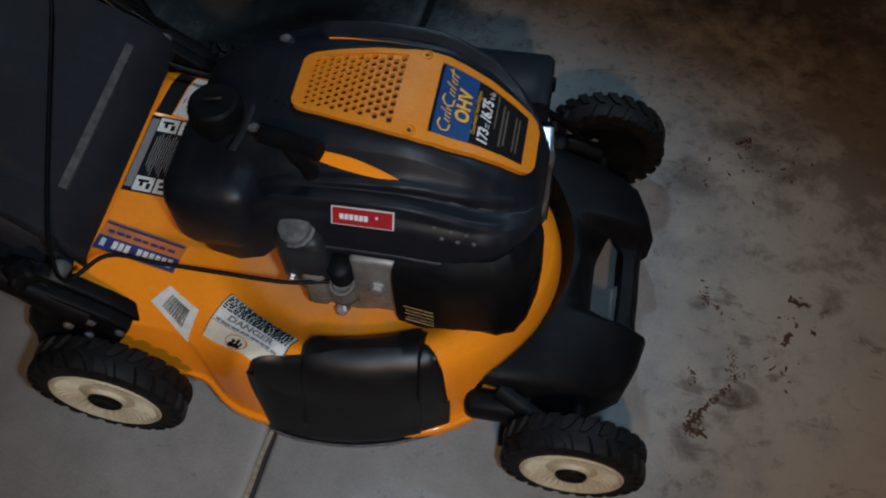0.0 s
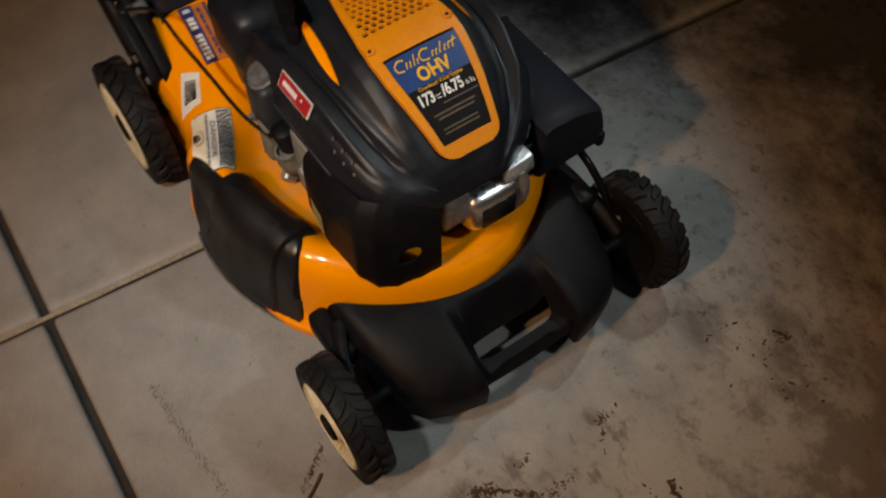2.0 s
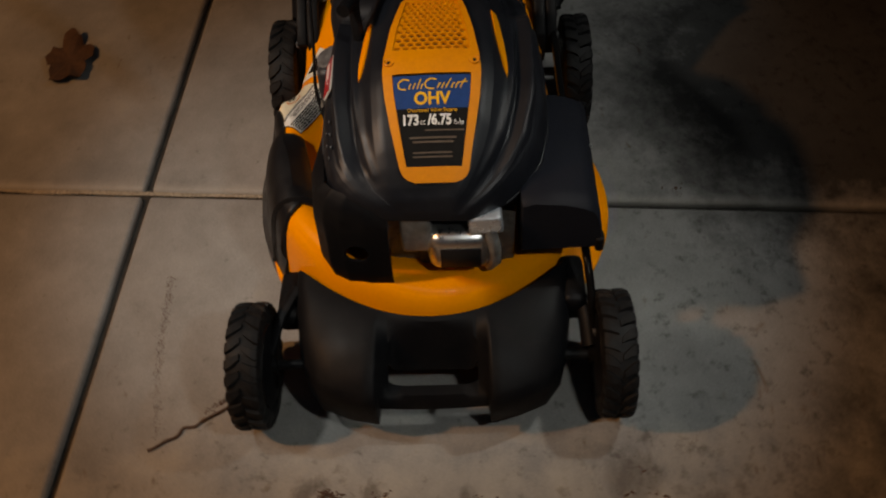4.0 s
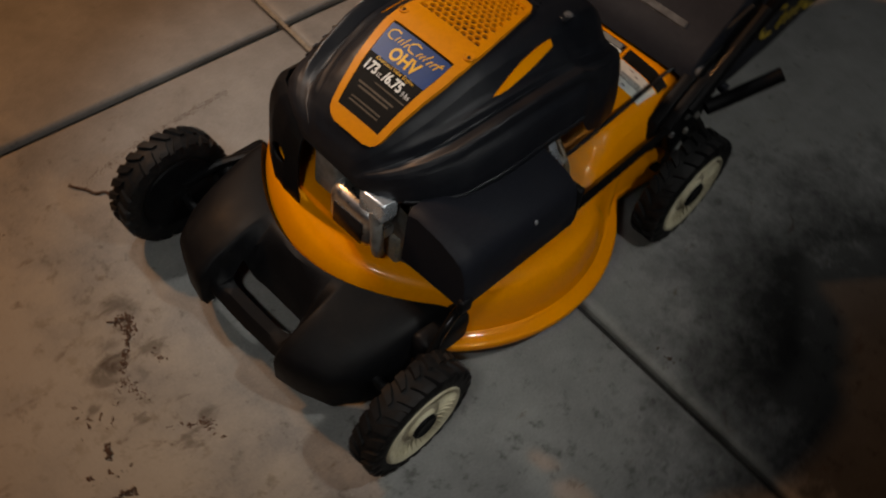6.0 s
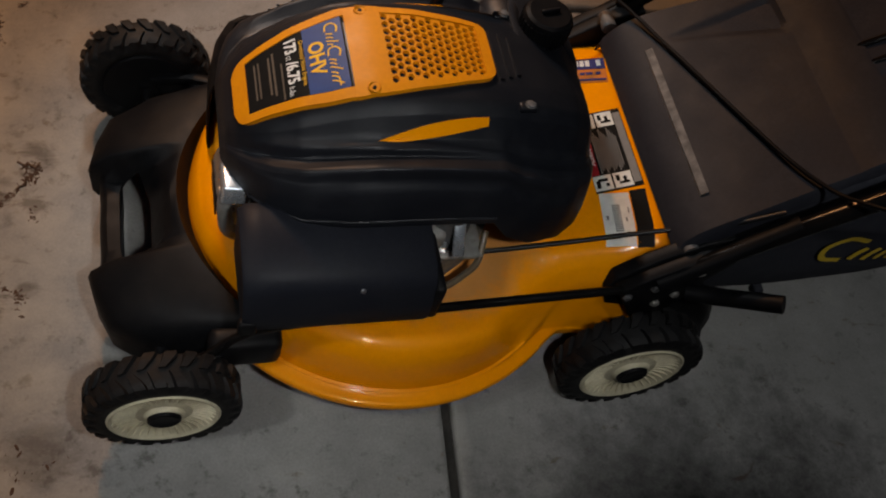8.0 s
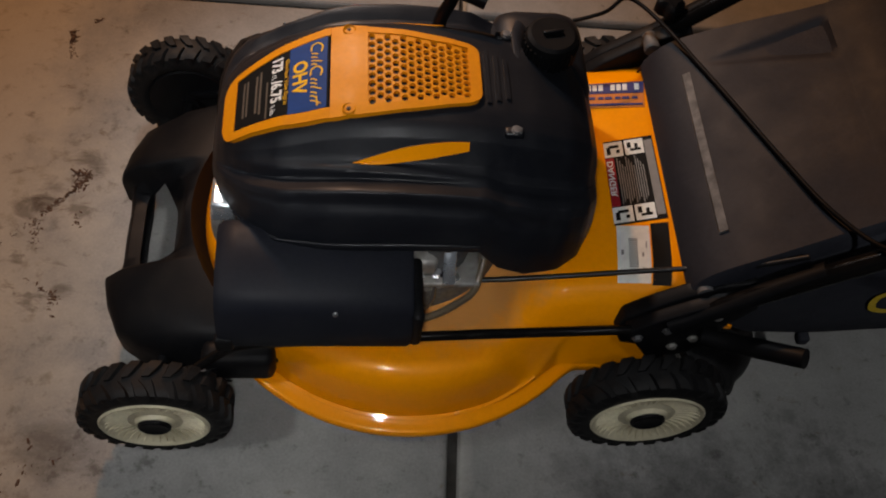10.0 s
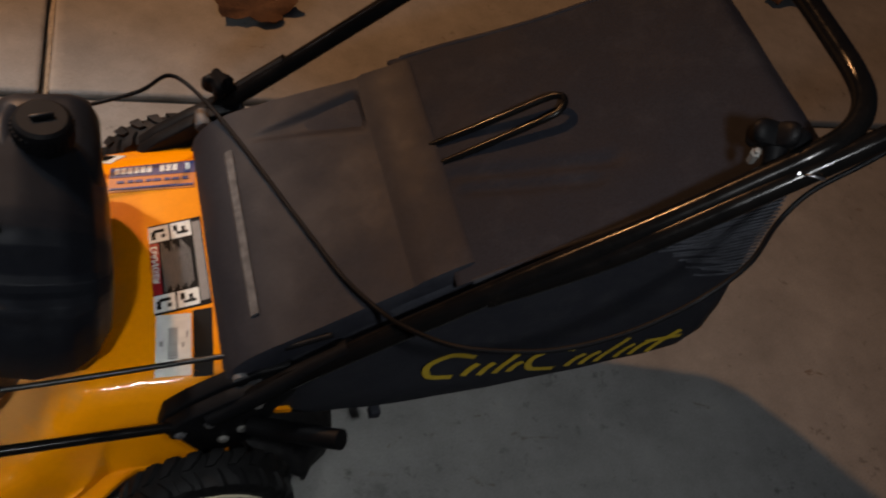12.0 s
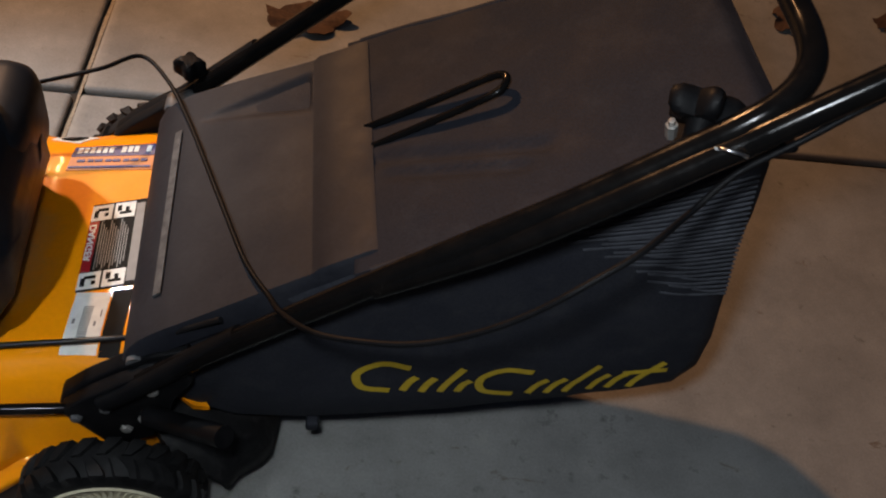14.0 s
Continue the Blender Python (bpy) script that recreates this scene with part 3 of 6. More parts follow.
def lug_mesh(r, w, side):
    """One tread block of the tyre's half, shared by all its repeats."""
    if (r, w, side) not in lug_meshes:
        bm = bmesh.new()
        da = 0.36 * 2 * math.pi / LUGS
        rows = []
        for y, lo, hi, sweep, wide in ((0.002 * side, 0.95, 0.992, 0.10, 0.55), (w * 0.22 * side, 0.95, 0.998, 0.04, 0.8), (w * 0.38 * side, 0.93, 0.998, 0.0, 1.0), (w * 0.49 * side, 0.90, 0.972, -0.02, 0.95), (w * 0.535 * side, 0.83, 0.885, -0.03, 0.7)):
            rows.append([(r * q * math.sin(sweep + e), y, r * q * math.cos(sweep + e)) for q, e in ((lo, -da * wide), (hi, -da * 0.78 * wide), (hi, da * 0.78 * wide), (lo, da * wide))])
        loft(bm, rows)
        bmesh.ops.recalc_face_normals(bm, faces=bm.faces)
        me = bpy.data.meshes.new("lug")
        bm.to_mesh(me)
        bm.free()
        me.materials.append(RUBBER)
        me.polygons.foreach_set("use_smooth", [True] * len(me.polygons))
        me.set_sharp_from_angle(angle=radians(40))
        lug_meshes[r, w, side] = me
    return lug_meshes[r, w, side]


def wheel(name, at, r, w, out, label):
    """A wheel whose outer face looks along out (1: left, -1: right)."""
    wh = new(name)
    wh.parent = mower
    wh.matrix_local = Matrix.Translation(at) @ Matrix.Rotation(0 if out > 0 else math.pi, 4, "Z") @ Matrix.Rotation(random.uniform(0, 0.5), 4, "Y")
    tagged(wh, label)
    part("tyre", tyre_mesh(r, w), RUBBER, wh, "worn black rubber tyre", smooth=35)
    for k in range(LUGS):
        for side in (-1, 1):
            lug = new("lug", lug_mesh(r, w, side))
            lug.parent = wh
            lug.matrix_local = Matrix.Rotation(2 * math.pi * (k + (0.5 if side > 0 else 0)) / LUGS, 4, "Y")
    bm = bmesh.new()
    rr = r * 0.715
    h = w / 2
    turned(bm, (0, 0, 0), (0, 1, 0), [(h - 0.02, rr), (h + 0.001, rr), (h + 0.003, rr * 0.97), (h + 0.002, rr * 0.93), (h - 0.005, rr * 0.82), (h - 0.007, rr * 0.55), (h - 0.004, rr * 0.37), (h + 0.001, rr * 0.33), (h + 0.001, 0.001)], 48)
    for k in range(40):
        a = 2 * math.pi * k / 40
        m = Matrix.Rotation(a, 4, "Y")
        rows = [[m @ Vector((dx, y, z)) for dx, y in ((-0.0012, h - 0.012), (-0.0007, top), (0.0007, top), (0.0012, h - 0.012))] for z, top in ((rr * 0.50, h - 0.005), (rr * 0.72, h - 0.0035), (rr * 0.92, h + 0.0015))]
        loft(bm, rows)
    part("rim", bm, CREAM, wh, "cream plastic rim with fine radial ribs", smooth=40)
    bm = bmesh.new()
    turned(bm, (0, 0, 0), (0, 1, 0), [(h - 0.003, rr * 0.31), (h + 0.004, rr * 0.30), (h + 0.006, rr * 0.26), (h + 0.0045, rr * 0.22), (h + 0.004, 0.001)], 28)
    part("hub_cap", bm, BLACK, wh, "black hub cap")
    bm = bmesh.new()
    turned(bm, (0, 0, 0), (0, 1, 0), [(-h - 0.004, 0.012), (-h - 0.001, rr * 0.9), (-h + 0.012, rr), (h - 0.022, rr * 0.98)], 32)
    part("inner_disc", bm, BLACK, wh, "black inner wheel disc")
    bm = bmesh.new()
    turned(bm, (0, 0, 0), (0, 1, 0), [(-h - 0.05, 0.008), (-h - 0.012, 0.008), (-h - 0.012, 0.014), (-h, 0.014)], 14)
    part("axle", bm, BLACK, wh, "dirty black axle")
    return wh


WR, WF = 0.103, 0.093
for nm, at, r, side in (("front_wheel", (0.316, 0.265, WF), WF, 1), ("front_wheel", (0.321, -0.253, WF), WF, -1), ("rear_wheel", (-0.302, 0.266, WR), WR, 1), ("rear_wheel", (-0.305, -0.259, 0.107), 0.107, -1)):
    wheel(nm, at, r, 0.046, side, "black lugged wheel with a cream rim")


# ---- engine cover ----
COV = [  # x, top z, lower edge z, half width to the right and to the left
    (-0.205, 0.350, 0.31, 0.070, 0.070), (-0.200, 0.374, 0.292, 0.105, 0.105), (-0.185, 0.402, 0.282, 0.130, 0.130), (-0.160, 0.422, 0.276, 0.146, 0.146), (-0.120, 0.436, 0.278, 0.154, 0.154), (-0.085, 0.441, 0.296, 0.156, 0.156),
    (-0.06, 0.4435, 0.328, 0.156, 0.156), (-0.02, 0.448, 0.331, 0.157, 0.157), (0.03, 0.4505, 0.331, 0.157, 0.157), (0.085, 0.447, 0.330, 0.157, 0.157), (0.11, 0.440, 0.328, 0.157, 0.155), (0.16, 0.415, 0.320, 0.153, 0.143),
    (0.19, 0.393, 0.312, 0.146, 0.122), (0.21, 0.375, 0.306, 0.135, 0.100), (0.225, 0.359, 0.304, 0.118, 0.078), (0.236, 0.343, 0.304, 0.092, 0.056), (0.242, 0.325, 0.306, 0.066, 0.040)]
SIDE = [(0.0, 1.0), (0.3, 0.992), (0.44, 0.96), (0.52, 0.89), (0.58, 0.785), (0.63, 0.70), (0.68, 0.655), (0.73, 0.645), (0.79, 0.655), (0.85, 0.64), (0.90, 0.575), (0.95, 0.44), (0.985, 0.25), (1.0, 0.08), (1.0, 0.0)]


def right_edge(x, zt, zb):
    """The cover's lower edge on the right, which sweeps up towards the front."""
    return zb + smooth01(0.150, 0.215, x) * max(min(0.336, zt - 0.014) - zb, 0.0)


def cov_z(x, y):
    zt, zb, wr, wl = lerp(COV, x)
    w = wl if y > ENGY else wr
    zb = zb if y > ENGY else right_edge(x, zt, zb)
    q = min(abs(y - ENGY) / w, 0.98)
    return zb + (zt - zb) * lerp(SIDE[:13], q)[0]


RIDGES = [  # across at the front and the rear, x at the front and the rear, height, half width across
    (0.585, 0.70, 0.215, -0.05, 0.0065, 0.034), (0.79, 0.865, 0.205, -0.14, 0.0075, 0.040)]
GROOVES = [(0.675, 0.775, 0.205, -0.09, 0.0050, 0.030), (0.885, 0.915, 0.20, -0.15, 0.0040, 0.022)]


def sculpt(q, x):
    """Swept ridges and channels pressed into the cover's flanks."""
    out = 0.0
    for rows, sign in ((RIDGES, 1), (GROOVES, -1)):
        for q0, q1, x0, x1, h, w in rows:
            t = (x0 - x) / (x0 - x1)
            if 0 < t < 1:
                mid = q0 + (q1 - q0) * math.sin(t * math.pi / 2)
                out += sign * h * math.sin(math.pi * min(t * 0.92 + 0.04, 1.0)) ** 0.7 * math.exp(-(((q - mid) / w) ** 2))
    return out


def cover():
    bm = bmesh.new()
    rings = []
    qs = sorted({*np.linspace(0, 0.48, 8), *np.linspace(0.5, 0.98, 33), *(p[0] for p in SIDE[:12])})
    for x, zt, zb, wr, wl in [(a[0] + (b[0] - a[0]) * k / 4, *(a[i] + (b[i] - a[i]) * k / 4 for i in (1, 2, 3, 4))) for a, b in zip(COV, COV[1:]) for k in range(4)] + [COV[-1]]:
        rows = []
        for w, sgn in ((wr, -1), (wl, 1)):
            side = []
            foot = zb if sgn > 0 else right_edge(x, zt, zb)
            for q in qs:
                d = sculpt(q, x) * min(1.0, (zt - zb) / 0.07)
                side.append(Vector((x, ENGY + sgn * (q * w + 0.6 * d), foot + (zt - foot) * lerp(SIDE[:13], q)[0] + 0.8 * d)))
            side += [Vector((x, ENGY + sgn * q * w, foot + (zt - foot) * f)) for q, f in ((0.985, 0.25), (1.0, 0.08), (1.0, 0.0))]
            rows.append(side)
        rings.append(rows[0][:0:-1] + rows[1])
    rows = loft(bm, rings, closed=False, caps=False)
    bm.faces.new(rows[0])
    bm.faces.new(rows[-1])
    return bm


def cov_surface(x, y, lift=0.0):
    e = 0.004
    n = Vector((-(cov_z(x + e, y) - cov_z(x - e, y)) / (2 * e), -(cov_z(x, y + e) - cov_z(x, y - e)) / (2 * e), 1)).normalized()
    return Vector((x, y, cov_z(x, y))) + n * lift


part("engine_cover", cover(), COVER, mower, "dusty dark grey plastic engine cover", smooth=60)

# orange panel on the cover: a perforated rear half and a framed label in front
PANEL = [(-0.056, 0.029), (-0.0545, 0.0345), (-0.051, 0.0385), (-0.044, 0.0425), (-0.03, 0.0455), (0.02, 0.055), (0.075, 0.0625), (0.10, 0.0640), (0.13, 0.0615), (0.165, 0.0550), (0.195, 0.0480), (0.210, 0.0440), (0.216, 0.0405), (0.220, 0.0345), (0.2225, 0.0250)]


def panel_surface(x, v, lift=0.0):
    """v runs from -1 to 1 across the panel."""
    return cov_surface(x, ENGY + v * lerp(PANEL, x)[0], 0.004 + lift)


def perforated():
    bm = bmesh.new()
    x0, x1, cols, rows_n = -0.044, 0.066, 13, 9
    grid = lambda u, v, lift: panel_surface(x0 + (x1 - x0) * u, (2 * v - 1) * 0.84, lift - 0.0004)
    for c in range(cols):
        for r in range(-1, rows_n):
            v0 = (r + (0.5 if c % 2 else 0.0)) / rows_n
            v1 = v0 + 1 / rows_n
            a, b = max(v0, 0.0), min(v1, 1.0)
            if b - a < 1e-4:
                continue
            u0, u1 = c / cols, (c + 1) / cols
            um = (u0 + u1) / 2
            vm = (a + b) / 2
            outer = [(u0, a), (um, a), (u1, a), (u1, vm), (u1, b), (um, b), (u0, b), (u0, vm)]
            ov = [bm.verts.new(grid(u, v, 0)) for u, v in outer]
            if b - a < 0.9 / rows_n:
                bm.faces.new(ov)
                continue
            fu, fv = 0.46 * (u1 - u0), 0.44 * (b - a)
            hole = [(um + fu * p * 0.72, vm + fv * q * 0.72) if p and q else (um + fu * p, vm + fv * q) for p, q in ((-1, -1), (0, -1), (1, -1), (1, 0), (1, 1), (0, 1), (-1, 1), (-1, 0))]
            hv = [bm.verts.new(grid(u, v, 0)) for u, v in hole]
            dv = [bm.verts.new(grid(um + (u - um) * 0.82, vm + (v - vm) * 0.82, -0.0036)) for u, v in hole]
            for i in range(8):
                j = (i + 1) % 8
                bm.faces.new((ov[i], ov[j], hv[j], hv[i]))
                bm.faces.new((hv[i], hv[j], dv[j], dv[i]))
    bmesh.ops.remove_doubles(bm, verts=bm.verts, dist=0.0002)
    return bm


def panel_wall():
    """The panel's skirt, let down into the cover."""
    bm = bmesh.new()
    edge = [(x, 1) for x in np.linspace(-0.056, 0.2225, 60)] + [(0.2225, s) for s in np.linspace(0.9, -0.9, 8)] + [(x, -1) for x in np.linspace(0.2225, -0.056, 60)] + [(-0.056, s) for s in np.linspace(-0.9, 0.9, 8)]
    up = [bm.verts.new(panel_surface(x, s, 0.001)) for x, s in edge]
    dn = [bm.verts.new(panel_surface(x, s * 1.03, -0.007)) for x, s in edge]
    for i in range(len(up)):
        j = (i + 1) % len(up)
        bm.faces.new((up[i], up[j], dn[j], dn[i]))
    return bm


panel = part("panel", panel_wall(), ORANGE, mower, "orange plastic panel set into the engine cover", smooth=40)
part("rear_rim", draped(bmesh.new(), -0.056, -0.044, -1, 1, panel_surface, 8, 10, 0.0012), ORANGE, panel)
part("bridge", draped(bmesh.new(), 0.066, 0.105, -1, 1, panel_surface, 5, 12, 0.0016), ORANGE, panel)
part("front_rim", draped(bmesh.new(), 0.2085, 0.2225, -1, 1, panel_surface, 10, 12, 0.0024), ORANGE, panel)
for v0, v1, w0, w1 in ((-1, -0.84, -1, -0.80), (0.84, 1, 0.80, 1)):
    part("side_rim", draped(bmesh.new(), -0.044, 0.066, v0, v1, panel_surface, 14, 2, 0.0012), ORANGE, panel)
    part("label_rim", draped(bmesh.new(), 0.105, 0.2085, w0, w1, panel_surface, 14, 2, 0.0024), ORANGE, panel)
part("grille", perforated(), ORANGE, panel, "orange grille with staggered round holes", smooth=40)
for s in (-1, 1):
    bm = bmesh.new()
    c = panel_surface(0.086, 0.88 * s)
    turned(bm, c, (0, 0, 1), [(-0.002, 0.0075), (0.0022, 0.0075), (0.003, 0.0065), (0.0005, 0.0045), (0.0, 0.001)], 16)
    part("screw_boss", bm, ORANGE, panel)
    bolt(panel, c + Vector((0, 0, 0.0005)), (0, 0, 1), 0.0021, 0.002, GLOSS, "screw", "dark recessed screw")

label_plate = part("label", draped(bmesh.new(), 0.107, 0.2088, -0.805, 0.805, panel_surface, 16, 12, 0.0012), INK, panel, "black and blue engine label")


def label_surface(u, v, lift=0.0):
    """u to the reader's right, v upwards, from the label's middle."""
    return cov_surface(0.157 - v, ENGY + u, 0.0052 + lift)


def band(v):
    return 0.79 * lerp(PANEL, 0.157 - v)[0]


bm = bmesh.new()
cells = [[bm.verts.new(label_surface(band(v) * k / 6, v, 0.0008)) for k in range(-6, 7)] for v in (0.008, 0.015, 0.022, 0.03, 0.038, 0.0485)]
for a, b in zip(cells, cells[1:]):
    for i in range(12):
        bm.faces.new((a[i], a[i + 1], b[i + 1], b[i]))
part("blue_field", bm, BLUE, label_plate, "blue upper field")
words("print", "OHV", 0.0215, (0.0, 0.0195), label_surface, 0.0014, LABELY, label_plate, bold=0.0007)
words("print", "Overhead Valve Engine", 0.0068, (0.0, 0.0055), label_surface, 0.0014, LABELY, label_plate)
words("print", "173", 0.0150, (-0.0285, -0.0055), label_surface, 0.0014, WHITE, label_plate, bold=0.0005, stretch=1.02)
words("print", "cc", 0.0095, (-0.0122, -0.0070), label_surface, 0.0014, WHITE, label_plate, stretch=0.85)
words("print", "/6.75", 0.0150, (0.0095, -0.0055), label_surface, 0.0014, WHITE, label_plate, bold=0.0005, stretch=1.02)
words("print", "ft-lbs", 0.0078, (0.0340, -0.0080), label_surface, 0.0014, WHITE, label_plate, stretch=0.8)
bm = bmesh.new()
bars(bm, [(-0.010, 0.040, -0.0165, -0.0150), (-0.030, 0.030, -0.0245, -0.0225), (-0.026, 0.026, -0.0290, -0.0270), (-0.026, 0.024, -0.0390, -0.0375), (-0.026, 0.024, -0.0430, -0.0415)], label_surface, 0.0009)
part("small_print", bm, FAINT, label_plate, "lines of faint fine print")


def stroke(bm, pts, width, surface, lift, steps=8):
    """A pen stroke along (u, v) points, laid on a surface."""
    line = glide([(p[0], p[1], 0) for p in pts], steps)
    rows = []
    for i, q in enumerate(line):
        w = (line[min(i + 1, len(line) - 1)] - line[max(i - 1, 0)]).normalized()
        side = Vector((-w.y, w.x, 0)) * width / 2
        rows.append([bm.verts.new(surface((q + s * side).x, (q + s * side).y, lift)) for s in (-1, 1)])
    for a, b in zip(rows, rows[1:]):
        bm.faces.new((a[0], a[1], b[1], b[0]))
    return bm


def script_mark(bm, u0, u1, v, h, surface, lift, width):
    """A slanting script-like trade mark as plain loops and dashes, not letters."""
    span = u1 - u0
    at = lambda a, b: (u0 + a * span, v + b * h)
    stroke(bm, [at(0.17, 0.42), at(0.08, 0.5), at(0.01, 0.15), at(0.03, -0.35), at(0.12, -0.45)], width, surface, lift)
    for a, top in ((0.16, 0.12), (0.22, 0.12), (0.28, 0.5), (0.335, 0.05)):
        stroke(bm, [at(a + 0.035 + 0.02 * (top > 0.2), top), at(a + 0.015, -0.1), at(a, -0.42)], width * 0.95, surface, lift)
    stroke(bm, [at(0.56, 0.42), at(0.47, 0.5), at(0.40, 0.15), at(0.42, -0.35), at(0.52, -0.45)], width, surface, lift)
    for a, top in ((0.57, 0.1), (0.63, 0.1), (0.69, 0.5), (0.77, 0.1), (0.83, 0.1), (0.90, 0.45)):
        stroke(bm, [at(a + 0.05 + 0.03 * (top > 0.2), top), at(a + 0.02, -0.1), at(a, -0.42)], width * 0.95, surface, lift)
    stroke(bm, [at(0.86, 0.10), at(0.93, 0.14), at(1.0, 0.17)], width * 0.85, surface, lift)
    return bm


part("trade_mark", script_mark(bmesh.new(), -0.044, 0.046, 0.0375, 0.013, label_surface, 0.0014, 0.0017), LABELY, label_plate, "yellow script-like mark", smooth=0)
# yellow windows let into the cover's flanks
for s in (-1, 1):
    top = [(0.094 - 0.135 * t, 0.0048 * math.sin(math.pi * min(0.02 + 0.80 * t, 1.0)) ** 0.9) for t in np.linspace(0, 1, 16)]
    low = [(0.094 - 0.135 * t, -0.0052 * math.sin(math.pi * min(0.02 + 0.78 * t, 1.0))) for t in np.linspace(1, 0.05, 15)]
    if s < 0:
        top, low = [[(0.090 - (0.094 - x) * 0.82, d) for x, d in side] for side in (top, low)]
    pts = [(x, ENGY + s * (0.1015 - 0.016 * (0.094 - x) / 0.135 + d)) for x, d in top + low]
    part("side_window", outline_patch(bmesh.new(), pts, cov_surface, 0.0022), YELLOW, mower, "yellow eye-shaped inlay in the cover's flank")

for k in range(3):
    x = -0.064 - 0.011 * k
    bm = bmesh.new()
    draped(bm, x - 0.0022, x + 0.0022, ENGY - 0.036 + 0.004 * k, ENGY + 0.038 - 0.004 * k, cov_surface, 2, 8, 0.0028)
    part("cover_rib", bm, COVER, mower)
for s in (-1, 1):
    c = cov_surface(-0.090, ENGY + s * 0.070, 0.0)
    bm = bmesh.new()
    box(bm, c.x - 0.011, c.x + 0.011, c.y - 0.006, c.y + 0.006, c.z - 0.004, c.z + 0.005, 0.003, 2)
    part("cover_clip", bm, COVER, mower)
    bolt(mower, (c.x - 0.002, c.y, c.z + 0.005), (0, 0, 1), 0.0048, 0.0025, WORN_GREY, "screw", "dull screw head")


def flank(q, x, s, lift=0.0):
    """A point on the cover's side: q across, s the side."""
    zt, zb, wr, wl = lerp(COV, x)
    w = wl if s > 0 else wr
    zb = zb if s > 0 else right_edge(x, zt, zb)
    e = 0.01
    d = lambda p: Vector((x, ENGY + s * p * w, zb + (zt - zb) * lerp(SIDE[:14], p)[0]))
    way = (d(min(q + e, 0.999)) - d(q - e)).normalized()
    n = way.cross(Vector((1, 0, 0))) * -s
    if n.y * s < 0:
        n = -n
    return d(q) + n.normalized() * lift


# worn lower edge of the cover
for sgn in (-1, 1):
    bm = bmesh.new()
    tube(bm, [flank(0.995, x, sgn, 0.0) - Vector((0, 0, 0.006)) for x in np.linspace(0.214, -0.06, 16)], 0.0028, 8, 3)
    part("cover_lip", bm, EDGE if sgn < 0 else COVER, mower, "scuffed grey lower lip" if sgn < 0 else "", smooth=80)

# red maker's plate on the right flank
plate_at = lambda u, v, lift=0.0: Vector((0.048 + u, -0.1225 - 0.85 * lift + 0.48 * v, 0.3955 + 0.5 * lift + 0.86 * v))
plate = part("maker_plate", draped(bmesh.new(), -0.036, 0.036, -0.0115, 0.0115, plate_at, 6, 3, 0.002), PAPER, mower, "red maker's plate with a pale border")
part("plate_field", draped(bmesh.new(), -0.0345, 0.0345, -0.0103, 0.0103, plate_at, 6, 3, 0.0028), RED, plate, "red field")
part("plate_print", bars(bmesh.new(), [(-0.026 + 0.0056 * k, -0.0216 + 0.0056 * k, -0.0035, 0.0035) for k in range(6)] + [(0.015, 0.018, 0.001, 0.004)], plate_at, 0.0036), WHITE, plate, "white bar of print")
for k in range(6):
    c = flank(0.90 + 0.035 * (k % 2), 0.128 + 0.009 * k, -1, 0.0005)
    bolt(mower, c, (0, -1, 0.45), 0.0019, 0.0012, WORN_GREY, "rivet", "small pale dimple in the cover's flank")

# fuel tank and cap at the engine's rear
bm = bmesh.new()
box(bm, -0.200, -0.082, -0.136, 0.02, 0.288, 0.410, 0.034, 5)
part("fuel_tank", bm, COVER, mower, "dark grey moulded fuel tank")
bm = bmesh.new()
turned(bm, (-0.141, -0.032, 0.408), (0, 0, 1), [(0, 0.024), (0.018, 0.024), (0.019, 0.030), (0.042, 0.0305), (0.048, 0.029), (0.051, 0.025), (0.0505, 0.001)], 40)
cap = part("fuel_cap", bm, BLACK, mower, "black ribbed fuel cap", smooth=35)
for k in range(30):
    bm = bmesh.new()
    m = Matrix.Translation((-0.141, -0.032, 0.439)) @ Matrix.Rotation(2 * math.pi * k / 30, 4, "Z")
    box(bm, 0.0295, 0.032, -0.0014, 0.0014, -0.011, 0.011, m=m)
    part("grip_rib", bm, BLACK, cap, smooth=0)
bm = bmesh.new()
box(bm, -0.012, 0.012, -0.002, 0.002, 0.0, 0.0055, 0.0015, 2, Matrix.Translation((-0.141, -0.032, 0.4585)) @ Matrix.Rotation(0.2, 4, "Z"))
part("cap_rib", bm, GLOSS, cap)
bm = bmesh.new()
tube(bm, [(-0.114, -0.075, 0.424), (-0.106, -0.045, 0.431), (-0.108, -0.012, 0.429), (-0.120, 0.010, 0.420)], 0.011, 10, 6, 0.45)
part("tank_collar", bm, EDGE, mower, "worn grey collar beside the fuel cap")

# pull starter grip standing at the right flank
bm = bmesh.new()
tube(bm, [(-0.018, -0.083, 0.398), (-0.020, -0.084, 0.425), (-0.028, -0.086, 0.446), (-0.032, -0.086, 0.464)], 0.0095, 12, 4, 0.8)
grip = part("starter_grip", bm, BLACK, mower, "black pull-starter grip")
bm = bmesh.new()
tube(bm, [(-0.068, -0.074, 0.462), (-0.050, -0.080, 0.466), (-0.014, -0.091, 0.472), (0.004, -0.097, 0.473)], 0.0108, 14, 5, 0.9)
part("crossbar", bm, BLACK, grip)

